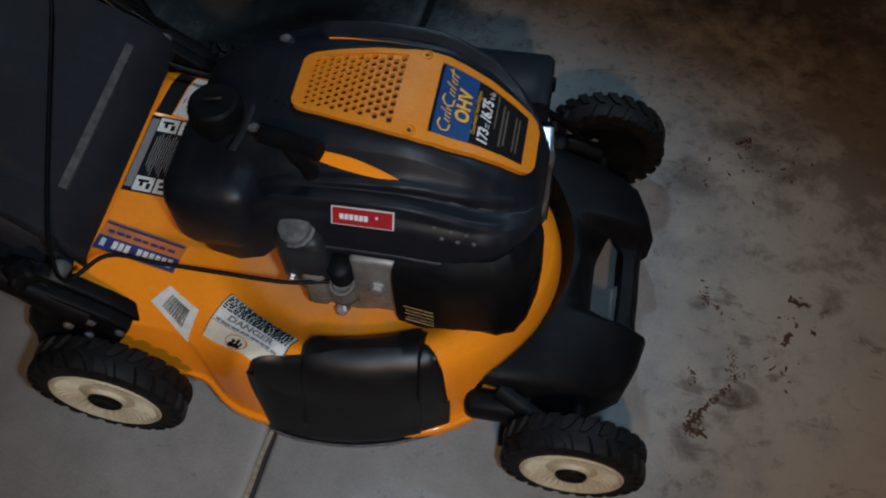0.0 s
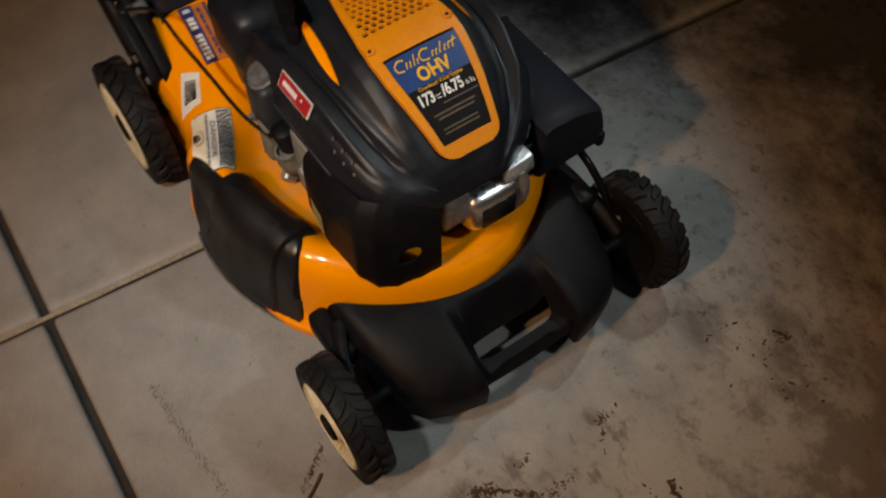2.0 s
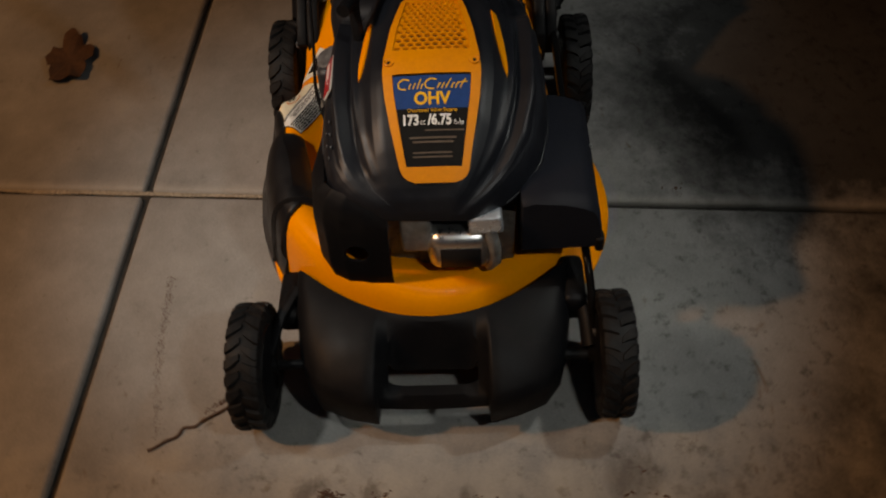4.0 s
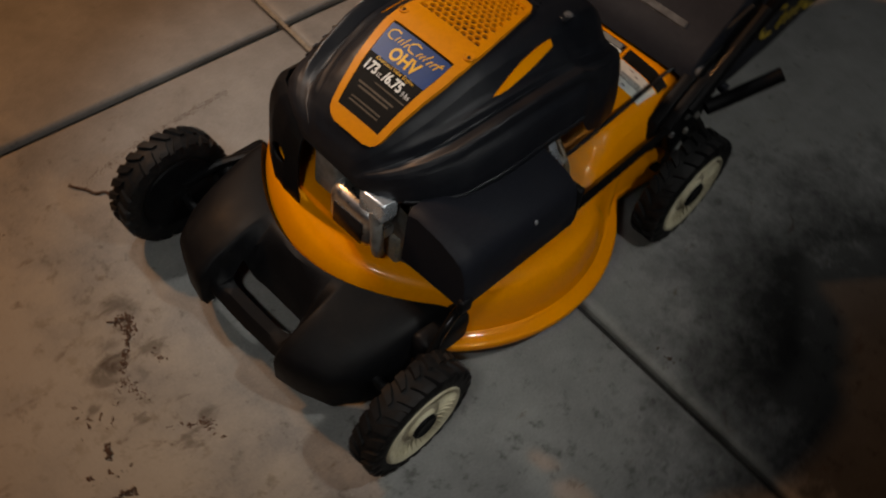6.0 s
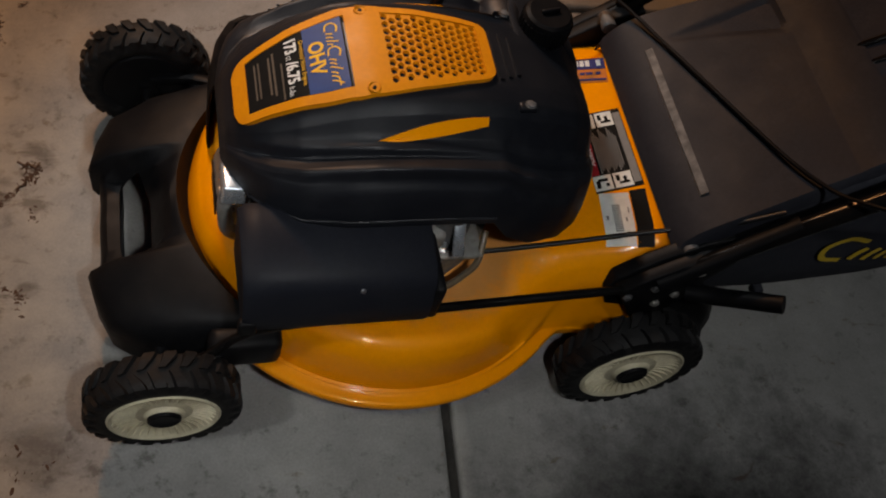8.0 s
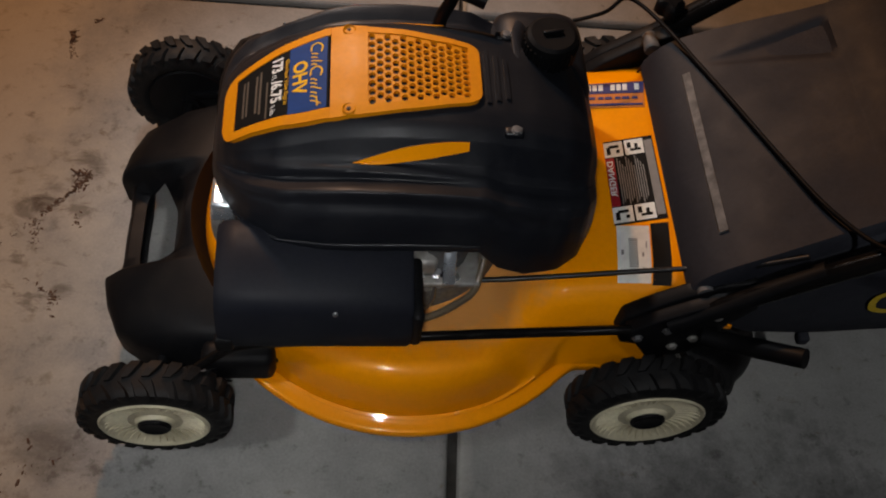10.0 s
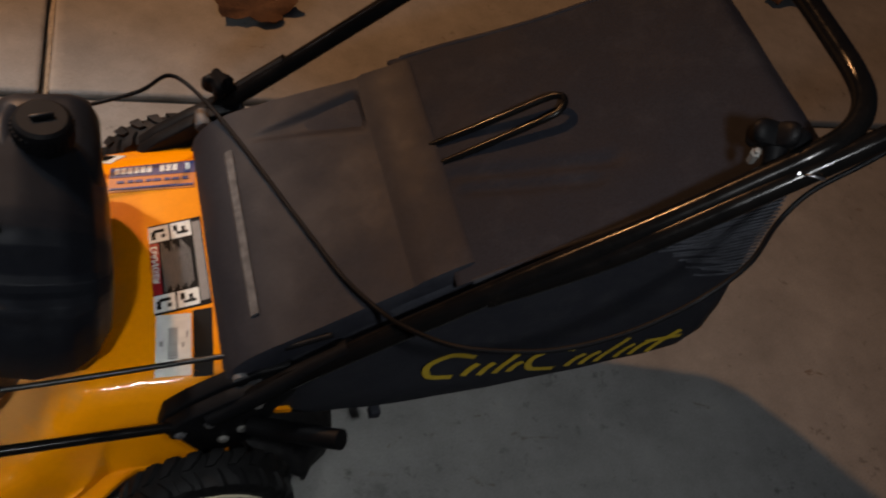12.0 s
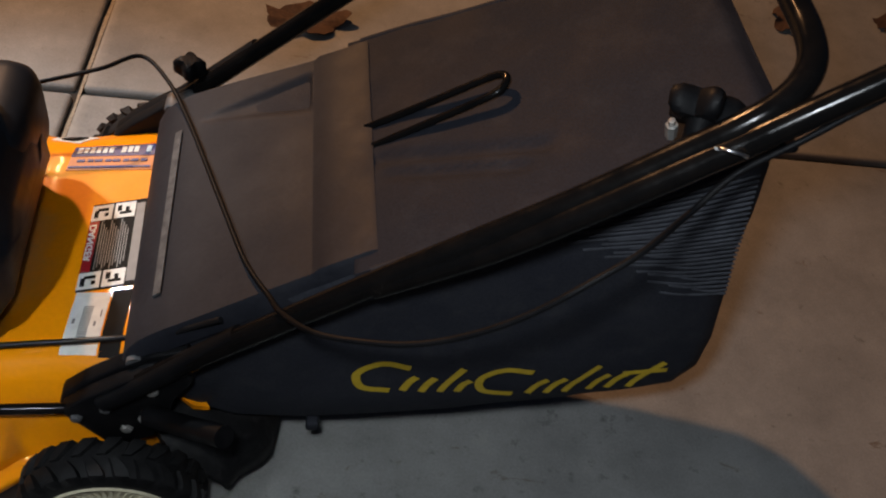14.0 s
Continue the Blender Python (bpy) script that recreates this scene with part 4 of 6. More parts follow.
# ---- engine block under the cover ----
bm = bmesh.new()
turned(bm, (0.01, 0.015, 0.140), (0, 0, 1), [(0, 0.142), (0.052, 0.140), (0.058, 0.128), (0.080, 0.112), (0.20, 0.105)], 36)
part("crankcase", bm, DULL, mower, "dusty cast crankcase")
bm = bmesh.new()
box(bm, 0.022, 0.085, -0.133, -0.06, 0.192, 0.315, 0.006, 2)
part("cylinder_plate", bm, ALLOY, mower, "grey alloy cylinder side plate")
bolt(mower, (0.052, -0.133, 0.252), (0, -1, 0), 0.010, 0.008, ALLOY, "bolt")
bm = bmesh.new()
turned(bm, (0.006, -0.122, 0.198), (0.05, -0.25, 1), [(0, 0.008), (0.012, 0.011), (0.02, 0.018), (0.045, 0.020), (0.052, 0.016), (0.060, 0.017), (0.066, 0.0165), (0.067, 0.013), (0.058, 0.012), (0.058, 0.001)], 20)
filler = part("oil_filler", bm, DULL, mower, "dusty cast filler neck")
bm = bmesh.new()
turned(bm, (0.004, -0.132, 0.187), (-0.1, -0.6, 0.7), [(0, 0.007), (0.012, 0.0085), (0.02, 0.0085), (0.022, 0.005)], 6)
part("drain_plug", bm, ALLOY, filler, "bright drain plug", smooth=30)
bm = bmesh.new()
turned(bm, (0.008, -0.128, 0.262), (0.05, -0.2, 1), [(0.008 * k + d, r) for k in range(6) for d, r in ((0.0, 0.0125), (0.003, 0.016), (0.006, 0.0125))], 16)
part("rubber_boot", bm, BLACK, mower, "ribbed black rubber boot")
bm = bmesh.new()
box(bm, -0.060, 0.000, -0.152, -0.085, 0.272, 0.366, 0.014, 4)
carb = part("carburettor", bm, EDGE, mower, "dusty grey carburettor body")
bm = bmesh.new()
turned(bm, (-0.032, -0.128, 0.362), (-0.15, -0.45, 1), [(0, 0.022), (0.006, 0.024), (0.008, 0.021), (0.014, 0.019), (0.016, 0.012), (0.017, 0.001)], 14)
part("carburettor_cap", bm, WORN_GREY, carb, "pale dusty diaphragm cover", smooth=30)
bm = bmesh.new()
box(bm, -0.035, -0.005, -0.155, -0.12, 0.225, 0.30, 0.008, 2)
part("float_bowl", bm, DULL, carb)
bolt(carb, (-0.045, -0.152, 0.288), (0, -1, 0.2), 0.0055, 0.007, CHROME, "bolt")
bolt(carb, (-0.060, -0.112, 0.366), (0, -0.4, 1), 0.004, 0.006, ALLOY, "bolt")

# muffler guard at the front right
GUARD = [(0.076, -0.146, 0.186, 0.338), (0.15, -0.156, 0.178, 0.336), (0.205, -0.149, 0.172, 0.342), (0.227, -0.133, 0.170, 0.345), (0.240, -0.110, 0.168, 0.343), (0.248, -0.078, 0.166, 0.338), (0.250, -0.045, 0.168, 0.326)]
HOLE = (-0.092, 0.247, 0.0185, 0.0150)  # y, z and the two half axes of the opening in the front face


def guard():
    """Bent sheet with a slanting oval hole through its front face."""
    bm = bmesh.new()
    grid = []
    for x, y, z0, z1 in [tuple(a[i] + (b[i] - a[i]) * k / 8 for i in range(4)) for a, b in zip(GUARD, GUARD[1:]) for k in range(8)] + [GUARD[-1]]:
        n = Vector((x - 0.15, y + 0.02, 0)).normalized()
        levels = [0.0, 0.05] + [0.1 + 0.8 * k / 22 for k in range(23)] + [0.95, 1.0]
        ins = [lerp([(0.0, 0.012), (0.05, 0.003), (0.2, 0.0), (0.7, 0.001), (0.85, 0.004), (0.95, 0.012), (1.0, 0.024)], f)[0] for f in levels]
        grid.append([bm.verts.new((x - n.x * i, y - n.y * i, z0 + (z1 - z0) * f)) for f, i in zip(levels, ins)])
    y0, z0, ry, rz = HOLE

    def place(v):
        dy, dz = v.co.y - y0, v.co.z - z0
        return (dy * 0.88 + dz * 0.47) / ry, (dz * 0.88 - dy * 0.47) / rz

    inside = lambda v: v.co.x > 0.236 and math.hypot(*place(v)) < 1.0
    rim = set()
    for a, b in zip(grid, grid[1:]):
        for j in range(len(a) - 1):
            vs = (a[j], a[j + 1], b[j + 1], b[j])
            if all(inside(v) for v in vs):
                rim.update(vs)
            else:
                bm.faces.new(vs)
    for v in rim:
        if v.link_faces:
            p, q = place(v)
            h = math.hypot(p, q)
            p, q = p / h * ry, q / h * rz
            v.co.y, v.co.z = y0 + p * 0.88 - q * 0.47, z0 + p * 0.47 + q * 0.88
        else:
            bm.verts.remove(v)
    bmesh.ops.recalc_face_normals(bm, faces=bm.faces)
    bmesh.ops.solidify(bm, geom=bm.faces[:], thickness=0.003)
    return bm


g = part("muffler_guard", guard(), BLACK, mower, "black sheet-steel muffler guard with vent slots and an oval hole")
guard_y = lambda x: lerp([(p[0], p[1]) for p in GUARD], x)[0]
for count, x0, x1, zz, gap, mat in ((5, 0.088, 0.126, 0.207, 0.0088, VENT), (4, 0.166, 0.196, 0.186, 0.0085, GLOSS)):
    for k in range(count):
        z = zz + gap * k
        bm = bmesh.new()
        loft(bm, [[(x, guard_y(x) + dy, z + dz) for dy, dz in ((0.003, 0), (-0.0004, 0), (-0.0004, 0.0014), (0.003, 0.0014))] for x in np.linspace(x0 + 0.002 * (k % 2), x1, 5)])
        part("louvre", bm, mat, g, "narrow vent slot with dusty edges" if mat is VENT else "narrow vent slot", smooth=0)

# silver canister, clouded tube and bracket at the front
bm = bmesh.new()
box(bm, 0.180, 0.246, 0.006, 0.094, 0.200, 0.274, 0.020, 5)
can = part("muffler", bm, CHROME, mower, "dented bright steel muffler")
bm = bmesh.new()
cells = [[bm.verts.new((0.196 + 0.020 * k / 10 * abs(j - 9) / 9 + 0.007 * noise.noise(Vector((j * 0.55, k * 0.6, 3.1))), -0.050 + 0.178 * j / 18, 0.168 + 0.125 * k / 10 + 0.005 * noise.noise(Vector((j * 0.7, k * 0.2, 8.3))))) for j in range(19)] for k in range(11)]
for a, b in zip(cells, cells[1:]):
    for j in range(18):
        bm.faces.new((a[j], a[j + 1], b[j + 1], b[j]))
bmesh.ops.solidify(bm, geom=bm.faces[:], thickness=0.0012)
part("heat_shield", bm, ALLOY, mower, "crumpled dull sheet-metal heat shield", smooth=30)
bm = bmesh.new()
box(bm, 0.2455, 0.2475, 0.024, 0.080, 0.214, 0.254, 0.001, 1)
part("face_plate", bm, GLOSS, can, "dark end plate")
bm = bmesh.new()
box(bm, -0.014, 0.014, -0.023, 0.023, -0.015, 0.015, 0.0045, 3, Matrix.Translation((0.229, 0.087, 0.292)) @ Matrix.Rotation(0.10, 4, "X") @ Matrix.Rotation(-0.10, 4, "Y"))
part("breather", bm, ZINC, mower, "shiny silver elbow under the cover's lip")
bm = bmesh.new()
tube(bm, [(0.236, 0.090, 0.285), (0.238, 0.098, 0.25), (0.234, 0.098, 0.215), (0.224, 0.092, 0.192)], 0.009, 12, 5)
part("breather_pipe", bm, ALLOY, mower, "dull grey metal pipe")
bm = bmesh.new()
box(bm, 0.20, 0.235, -0.03, 0.012, 0.235, 0.31, 0.006, 2)
part("engine_bracket", bm, ALLOY, mower, "worn grey bracket")
bm = bmesh.new()
box(bm, 0.12, 0.205, -0.01, 0.11, 0.150, 0.215, 0.006, 2)
part("engine_foot", bm, DULL, mower)

# ---- air filter box on the left ----
AIR = [(0.012, 0.003), (0.016, 0.0), (0.12, 0.0), (0.205, 0.0), (0.221, 0.0), (0.229, 0.006)]


def air_box():
    bm = bmesh.new()
    rings = []
    for x, tuck in AIR:
        prof = [(0.135, 0.220), (0.135, 0.320), (0.150, 0.326), (0.190, 0.322), (0.220, 0.314), (0.234, 0.306), (0.241, 0.294), (0.246, 0.262), (0.249, 0.236), (0.244, 0.224)]
        rings.append([Vector((x, y - tuck * 0.4 * (1 if y > 0.2 else -1), z - (tuck if z > 0.28 else -tuck))) for y, z in prof])
    loft(bm, rings)
    return bm


air = part("air_filter_box", air_box(), BOX, mower, "smooth black plastic air filter box", smooth=40)
bolt(air, (0.098, 0.2405, 0.296), (0, 0.8, 0.5), 0.0025, 0.0015, CHROME, "rivet", "tiny bright stud")
bm = bmesh.new()
box(bm, 0.212, 0.233, 0.238, 0.2505, 0.222, 0.248, 0.004, 2)
part("latch", bm, BLACK, air, "black corner latch")
bm = bmesh.new()
box(bm, 0.000, 0.013, 0.165, 0.246, 0.228, 0.296, 0.005, 2)
part("rear_lip", bm, BLACK, air)

# linkage behind the air filter box
bm = bmesh.new()
turned(bm, (-0.030, 0.118, 0.225), (0, 0.15, 1), [(0, 0.030), (0.03, 0.032), (0.05, 0.028), (0.085, 0.028)], 22)
part("governor_housing", bm, WORN_GREY, mower, "grey alloy housing under the cover")
bm = bmesh.new()
box(bm, -0.0075, 0.0075, -0.0016, 0.0016, -0.032, 0.030, 0.0012, 1, Matrix.Translation((-0.034, 0.160, 0.282)) @ Matrix.Rotation(0.62, 4, "X"))
part("throttle_lever", bm, ZINC, mower, "bright steel throttle lever")
bm = bmesh.new()
box(bm, -0.075, 0.022, 0.110, 0.170, 0.232, 0.240, 0.003, 2)
box(bm, -0.022, 0.020, 0.120, 0.160, 0.240, 0.272, 0.006, 2)
part("throttle_plate", bm, ALLOY, mower, "zinc linkage plate")
for c in ((-0.022, 0.158, 0.244), (0.000, 0.160, 0.244), (-0.045, 0.160, 0.236)):
    bolt(mower, c, (0, 0, 1), 0.0055, 0.007, CHROME, "bolt")
bm = bmesh.new()
tube(bm, [(-0.02, 0.168, 0.232), (-0.018, 0.176, 0.215), (-0.012, 0.18, 0.200), (-0.006, 0.176, 0.196)], 0.0022, 8, 5)
part("spring", bm, CHROME, mower)
bm = bmesh.new()
tube(bm, [(0.010, 0.212, 0.226), (-0.020, 0.203, 0.226), (-0.048, 0.188, 0.228), (-0.068, 0.172, 0.232), (-0.080, 0.14, 0.25)], 0.0045, 10, 6)
part("fuel_hose", bm, CLOUD, mower, "clouded fuel hose")

# ---- discharge cover on the right flank ----


DOOR_RIM = [(-0.096, -0.2585), (-0.088, -0.2680), (-0.074, -0.2745), (-0.040, -0.2785), (0.0, -0.2790), (0.040, -0.2745), (0.080, -0.2645), (0.120, -0.2485), (0.154, -0.2315)]


def deck_rim(x):
    """The y of the deck's right rim at x."""
    lo, hi = -0.32, -0.10
    for _ in range(24):
        m = (lo + hi) / 2
        if math.hypot(x, m) > deck_reach(math.atan2(m, x)):
            lo = m
        else:
            hi = m
    return lo


def side_door(x0, x1, y_in, lift, foot, out):
    """A moulded cover that leaves the deck's shoulder at y_in, bends down over the flank and ends at foot."""
    bm = bmesh.new()
    rings = []
    n = 26
    for i in range(n + 1):
        t = i / n
        x = x0 + (x1 - x0) * t
        base, rim, yi = deck_rim(x), lerp(DOOR_RIM, x)[0] - out, y_in(x)
        end = smooth01(0.0, 0.05, t) * smooth01(1.0, 0.96, t)
        up = lift * (0.35 + 0.65 * end)
        row = [deck_surface(x, yi + 0.002, -0.004), deck_surface(x, yi, up * 0.7), deck_surface(x, yi - 0.004, up)]
        row += [deck_surface(x, yi - 0.004 + (base + 0.013 - yi + 0.004) * k, up) for k in (0.2, 0.4, 0.55, 0.68, 0.8, 0.9, 1.0)]
        q = row[-1]
        low = [(min(q.y - 0.001, rim + 0.006), q.z * 0.6 + foot * 0.4), (rim + 0.003, foot + 0.014), (rim, foot + 0.008), (rim, foot), (rim + 0.02, foot)]
        row += [Vector((x, y, z)) for y, z in low]
        rings.append(row)
    loft(bm, rings)
    return bm


door_top = [(-0.096, -0.247), (-0.088, -0.238), (-0.074, -0.231), (-0.055, -0.227), (-0.017, -0.221), (0.110, -0.181), (0.120, -0.183), (0.133, -0.192), (0.145, -0.206), (0.154, -0.220)]
door = part("side_door", side_door(-0.096, 0.154, lambda x: lerp(door_top, x)[0], 0.006, 0.058, 0.0), GLOSS, mower, "glossy black plastic discharge cover", smooth=35)
part("door_flap", side_door(-0.028, 0.120, lambda x: -0.200 + 0.245 * (x + 0.028), 0.0115, 0.084, 0.002), GLOSS, door, "raised flap over the discharge opening", smooth=35)
bm = bmesh.new()
tube(bm, [(x, lerp(DOOR_RIM, x)[0] - 0.001, 0.0665) for x in np.linspace(-0.080, 0.148, 12)], 0.0022, 8, 3)
part("flap_lip", bm, WORN_GREY, door, "worn pale lower lip")

# ---- stickers on the deck ----


def sticker(name, corners, material, label, surface=deck_surface, lift=0.0009, nu=8, nv=8, parent=None):
    """A sheet between four (x, y) corners a, b, c, d, that takes (u, v) in 0..1; returns it and its surface."""
    a, b, c, d = [Vector((*p, 0)) for p in corners]

    def lay(u, v, up=0.0):
        p = (a * (1 - u) + b * u) * (1 - v) + (d * (1 - u) + c * u) * v
        return surface(p.x, p.y, up)

    return part(name, draped(bmesh.new(), 0, 1, 0, 1, lay, nu, nv, lift), material, parent or mower, label), lay


# barcode
bar, lay = sticker("barcode_sticker", ((-0.214, -0.162), (-0.174, -0.183), (-0.187, -0.215), (-0.236, -0.183)), PAPER, "small white barcode sticker")
rows, u = [], 0.22
rnd = random.Random(4)
while u < 0.80:
    w = rnd.choice((0.012, 0.02, 0.03))
    rows.append((u, u + w, 0.2, 0.80))
    u += w + rnd.choice((0.014, 0.02, 0.028))
part("bars", bars(bmesh.new(), rows, lay, 0.0024), INK, bar, "black bars", smooth=0)
# danger sticker on the shoulder
dang, lay = sticker("danger_sticker", ((-0.166, -0.207), (-0.060, -0.250), (-0.038, -0.201), (-0.138, -0.154)), INK, "white and ivory danger sticker with a round pictogram", nu=20, nv=16)
part("print_field", draped(bmesh.new(), 0.012, 0.988, 0.36, 0.985, lay, 20, 10, 0.0016), PAPER, dang, "white upper field")
part("ivory_field", draped(bmesh.new(), 0.012, 0.988, 0.0, 0.35, lay, 20, 8, 0.0016), IVORY, dang, "ivory lower field")
rnd = random.Random(11)
for k in range(6):
    rows, u = [], 0.03
    while u < 0.95:
        w = min(rnd.uniform(0.02, 0.075), 0.965 - u)
        rows.append((u, u + w, 0.655 + 0.054 * k, 0.692 + 0.054 * k))
        u += w + rnd.uniform(0.012, 0.022)
    part("print_line", bars(bmesh.new(), rows, lay, 0.0024), INK, dang, "line of fine black print", smooth=0)
words("print", "DANGER", 0.175, (0.50, 0.535), lambda u, v, up=0.0: lay(u, v, up), 0.0026, GREYINK, dang, bold=0.006, stretch=0.92)
part("small_print", bars(bmesh.new(), [(0.06 + 0.072 * j, 0.115 + 0.072 * j + 0.008 * (j % 2), 0.375, 0.425) for j in range(12)], lay, 0.0024), GREYINK, dang, "grey line of print", smooth=0)
for u in (0.025, 0.865):
    part("symbol_box", bars(bmesh.new(), [(u, u + 0.11, 0.46, 0.61)], lay, 0.0023), WHITE, dang, "white symbol box", smooth=0)
ringed = lambda ru, rv: [(0.46 + ru * math.cos(a), 0.16 + rv * math.sin(a)) for a in np.linspace(0, 2 * math.pi, 24, endpoint=False)]
part("pictogram", outline_patch(bmesh.new(), ringed(0.155, 0.148), lay, 0.0021), RUSTY, dang, "round pictogram")
part("pictogram_disc", outline_patch(bmesh.new(), ringed(0.135, 0.128), lay, 0.0024), IVORY, dang)
part("pictogram_mark", bars(bmesh.new(), [(0.37, 0.55, 0.05, 0.12), (0.40, 0.45, 0.12, 0.20), (0.47, 0.51, 0.12, 0.23), (0.53, 0.56, 0.11, 0.18)], lay, 0.0028), INK, dang, "dark mark in the pictogram", smooth=0)
# help-line sticker, rear right; its number is left as bars
phone, lay = sticker("helpline_sticker", ((-0.3185, -0.139), (-0.214, -0.148), (-0.207, -0.106), (-0.314, -0.094)), RUSTY, "orange and navy help-line sticker", nu=8, nv=6)
part("navy_band", draped(bmesh.new(), 0.0, 1, 0.02, 0.46, lay, 8, 3, 0.0015), NAVY, phone, "navy band")
for k in range(12):
    if k not in (1, 5):
        part("number_bar", bars(bmesh.new(), [(0.06 + 0.075 * k, 0.115 + 0.075 * k, 0.12, 0.36)], lay, 0.0026), WHITE, phone, "white bar of print", smooth=0)
part("small_print", bars(bmesh.new(), [(0.08 + 0.105 * j, 0.15 + 0.105 * j + 0.02 * (j % 2), 0.60, 0.69) for j in range(8)] + [(0.02, 0.98, 0.86, 0.93)], lay, 0.0020), NAVY, phone, "dark lines of print", smooth=0)
# tall warning sticker in front of the bag
warn, lay = sticker("warning_sticker", ((-0.250, 0.088), (-0.316, 0.084), (-0.315, -0.046), (-0.252, -0.042)), INK, "black and white warning sticker", nu=6, nv=12)
for v0, v1 in ((0.02, 0.2), (0.8, 0.98)):
    part("pictogram_panel", draped(bmesh.new(), 0.0, 0.38, v0, v1, lay, 3, 3, 0.0013), PAPER, warn, "white pictogram panel")
    part("pictogram_panel", draped(bmesh.new(), 0.42, 0.80, v0, v1, lay, 3, 3, 0.0013), PAPER, warn, "white pictogram panel")
    m = (v0 + v1) / 2
    for row in ((0.05, 0.13, m - 0.06, m + 0.03), (0.10, 0.30, m + 0.015, m + 0.05), (0.24, 0.31, m - 0.05, m - 0.01), (0.47, 0.55, m - 0.01, m + 0.06), (0.52, 0.74, m - 0.05, m - 0.02), (0.62, 0.69, m - 0.03, m + 0.035)):
        part("pictogram_mark", bars(bmesh.new(), [row], lay, 0.0017), INK, warn, "black pictogram stroke", smooth=0)
part("red_band", draped(bmesh.new(), 0.0, 0.17, 0.21, 0.79, lay, 2, 8, 0.0013), RED, warn, "red band")
words("print", "DANGER", 0.17, (0.46, 0.085), lambda u, v, up=0.0: lay(0.17 - v, 1 - u, up), 0.0018, PAPER, warn, bold=0.004, stretch=0.62)
part("small_print", bars(bmesh.new(), [(0.22 + 0.045 * k, 0.238 + 0.045 * k, 0.22 + 0.03 * (k % 3), 0.78 - 0.04 * (k % 4)) for k in range(12)], lay, 0.0014), GREYINK, warn, "lines of fine grey print", smooth=0)
part("side_strip", draped(bmesh.new(), 0.82, 0.98, 0.05, 0.95, lay, 2, 8, 0.0013), GREYINK, warn, "grey strip of print")
# white serial label and black patch beside it
ser, lay = sticker("serial_label", ((-0.244, 0.166), (-0.284, 0.170), (-0.291, 0.093), (-0.252, 0.088)), PAPER, "white serial label with a pale bar code", nu=5, nv=8)
part("serial_print", bars(bmesh.new(), [(0.35, 0.62, v, v + 0.018) for v in np.arange(0.25, 0.75, 0.035)], lay, 0.0014), GREYINK, ser, "grey bar code", smooth=0)
part("small_print", bars(bmesh.new(), [(0.12, 0.2, 0.15, 0.55), (0.74, 0.8, 0.2, 0.5), (0.86, 0.9, 0.2, 0.7)], lay, 0.0014), GREYINK, ser, "grey lines of print", smooth=0)
sticker("black_patch", ((-0.286, 0.172), (-0.308, 0.174), (-0.315, 0.090), (-0.293, 0.090)), INK, "black sticker patch")

# ---- rear brackets, levers, rods and cables ----


def plate_xz(outline, y0, y1, bevel=0.003):
    bm = bmesh.new()
    lo = [bm.verts.new((x, y0, z)) for x, z in outline]
    hi = [bm.verts.new((x, y1, z)) for x, z in outline]
    bm.faces.new(lo), bm.faces.new(hi)
    n = len(lo)
    for i in range(n):
        bm.faces.new((lo[i], lo[(i + 1) % n], hi[(i + 1) % n], hi[i]))
    bmesh.ops.recalc_face_normals(bm, faces=bm.faces)
    bmesh.ops.bevel(bm, geom=bm.edges[:], offset=bevel, segments=2, profile=0.5, affect="EDGES")
    return bm


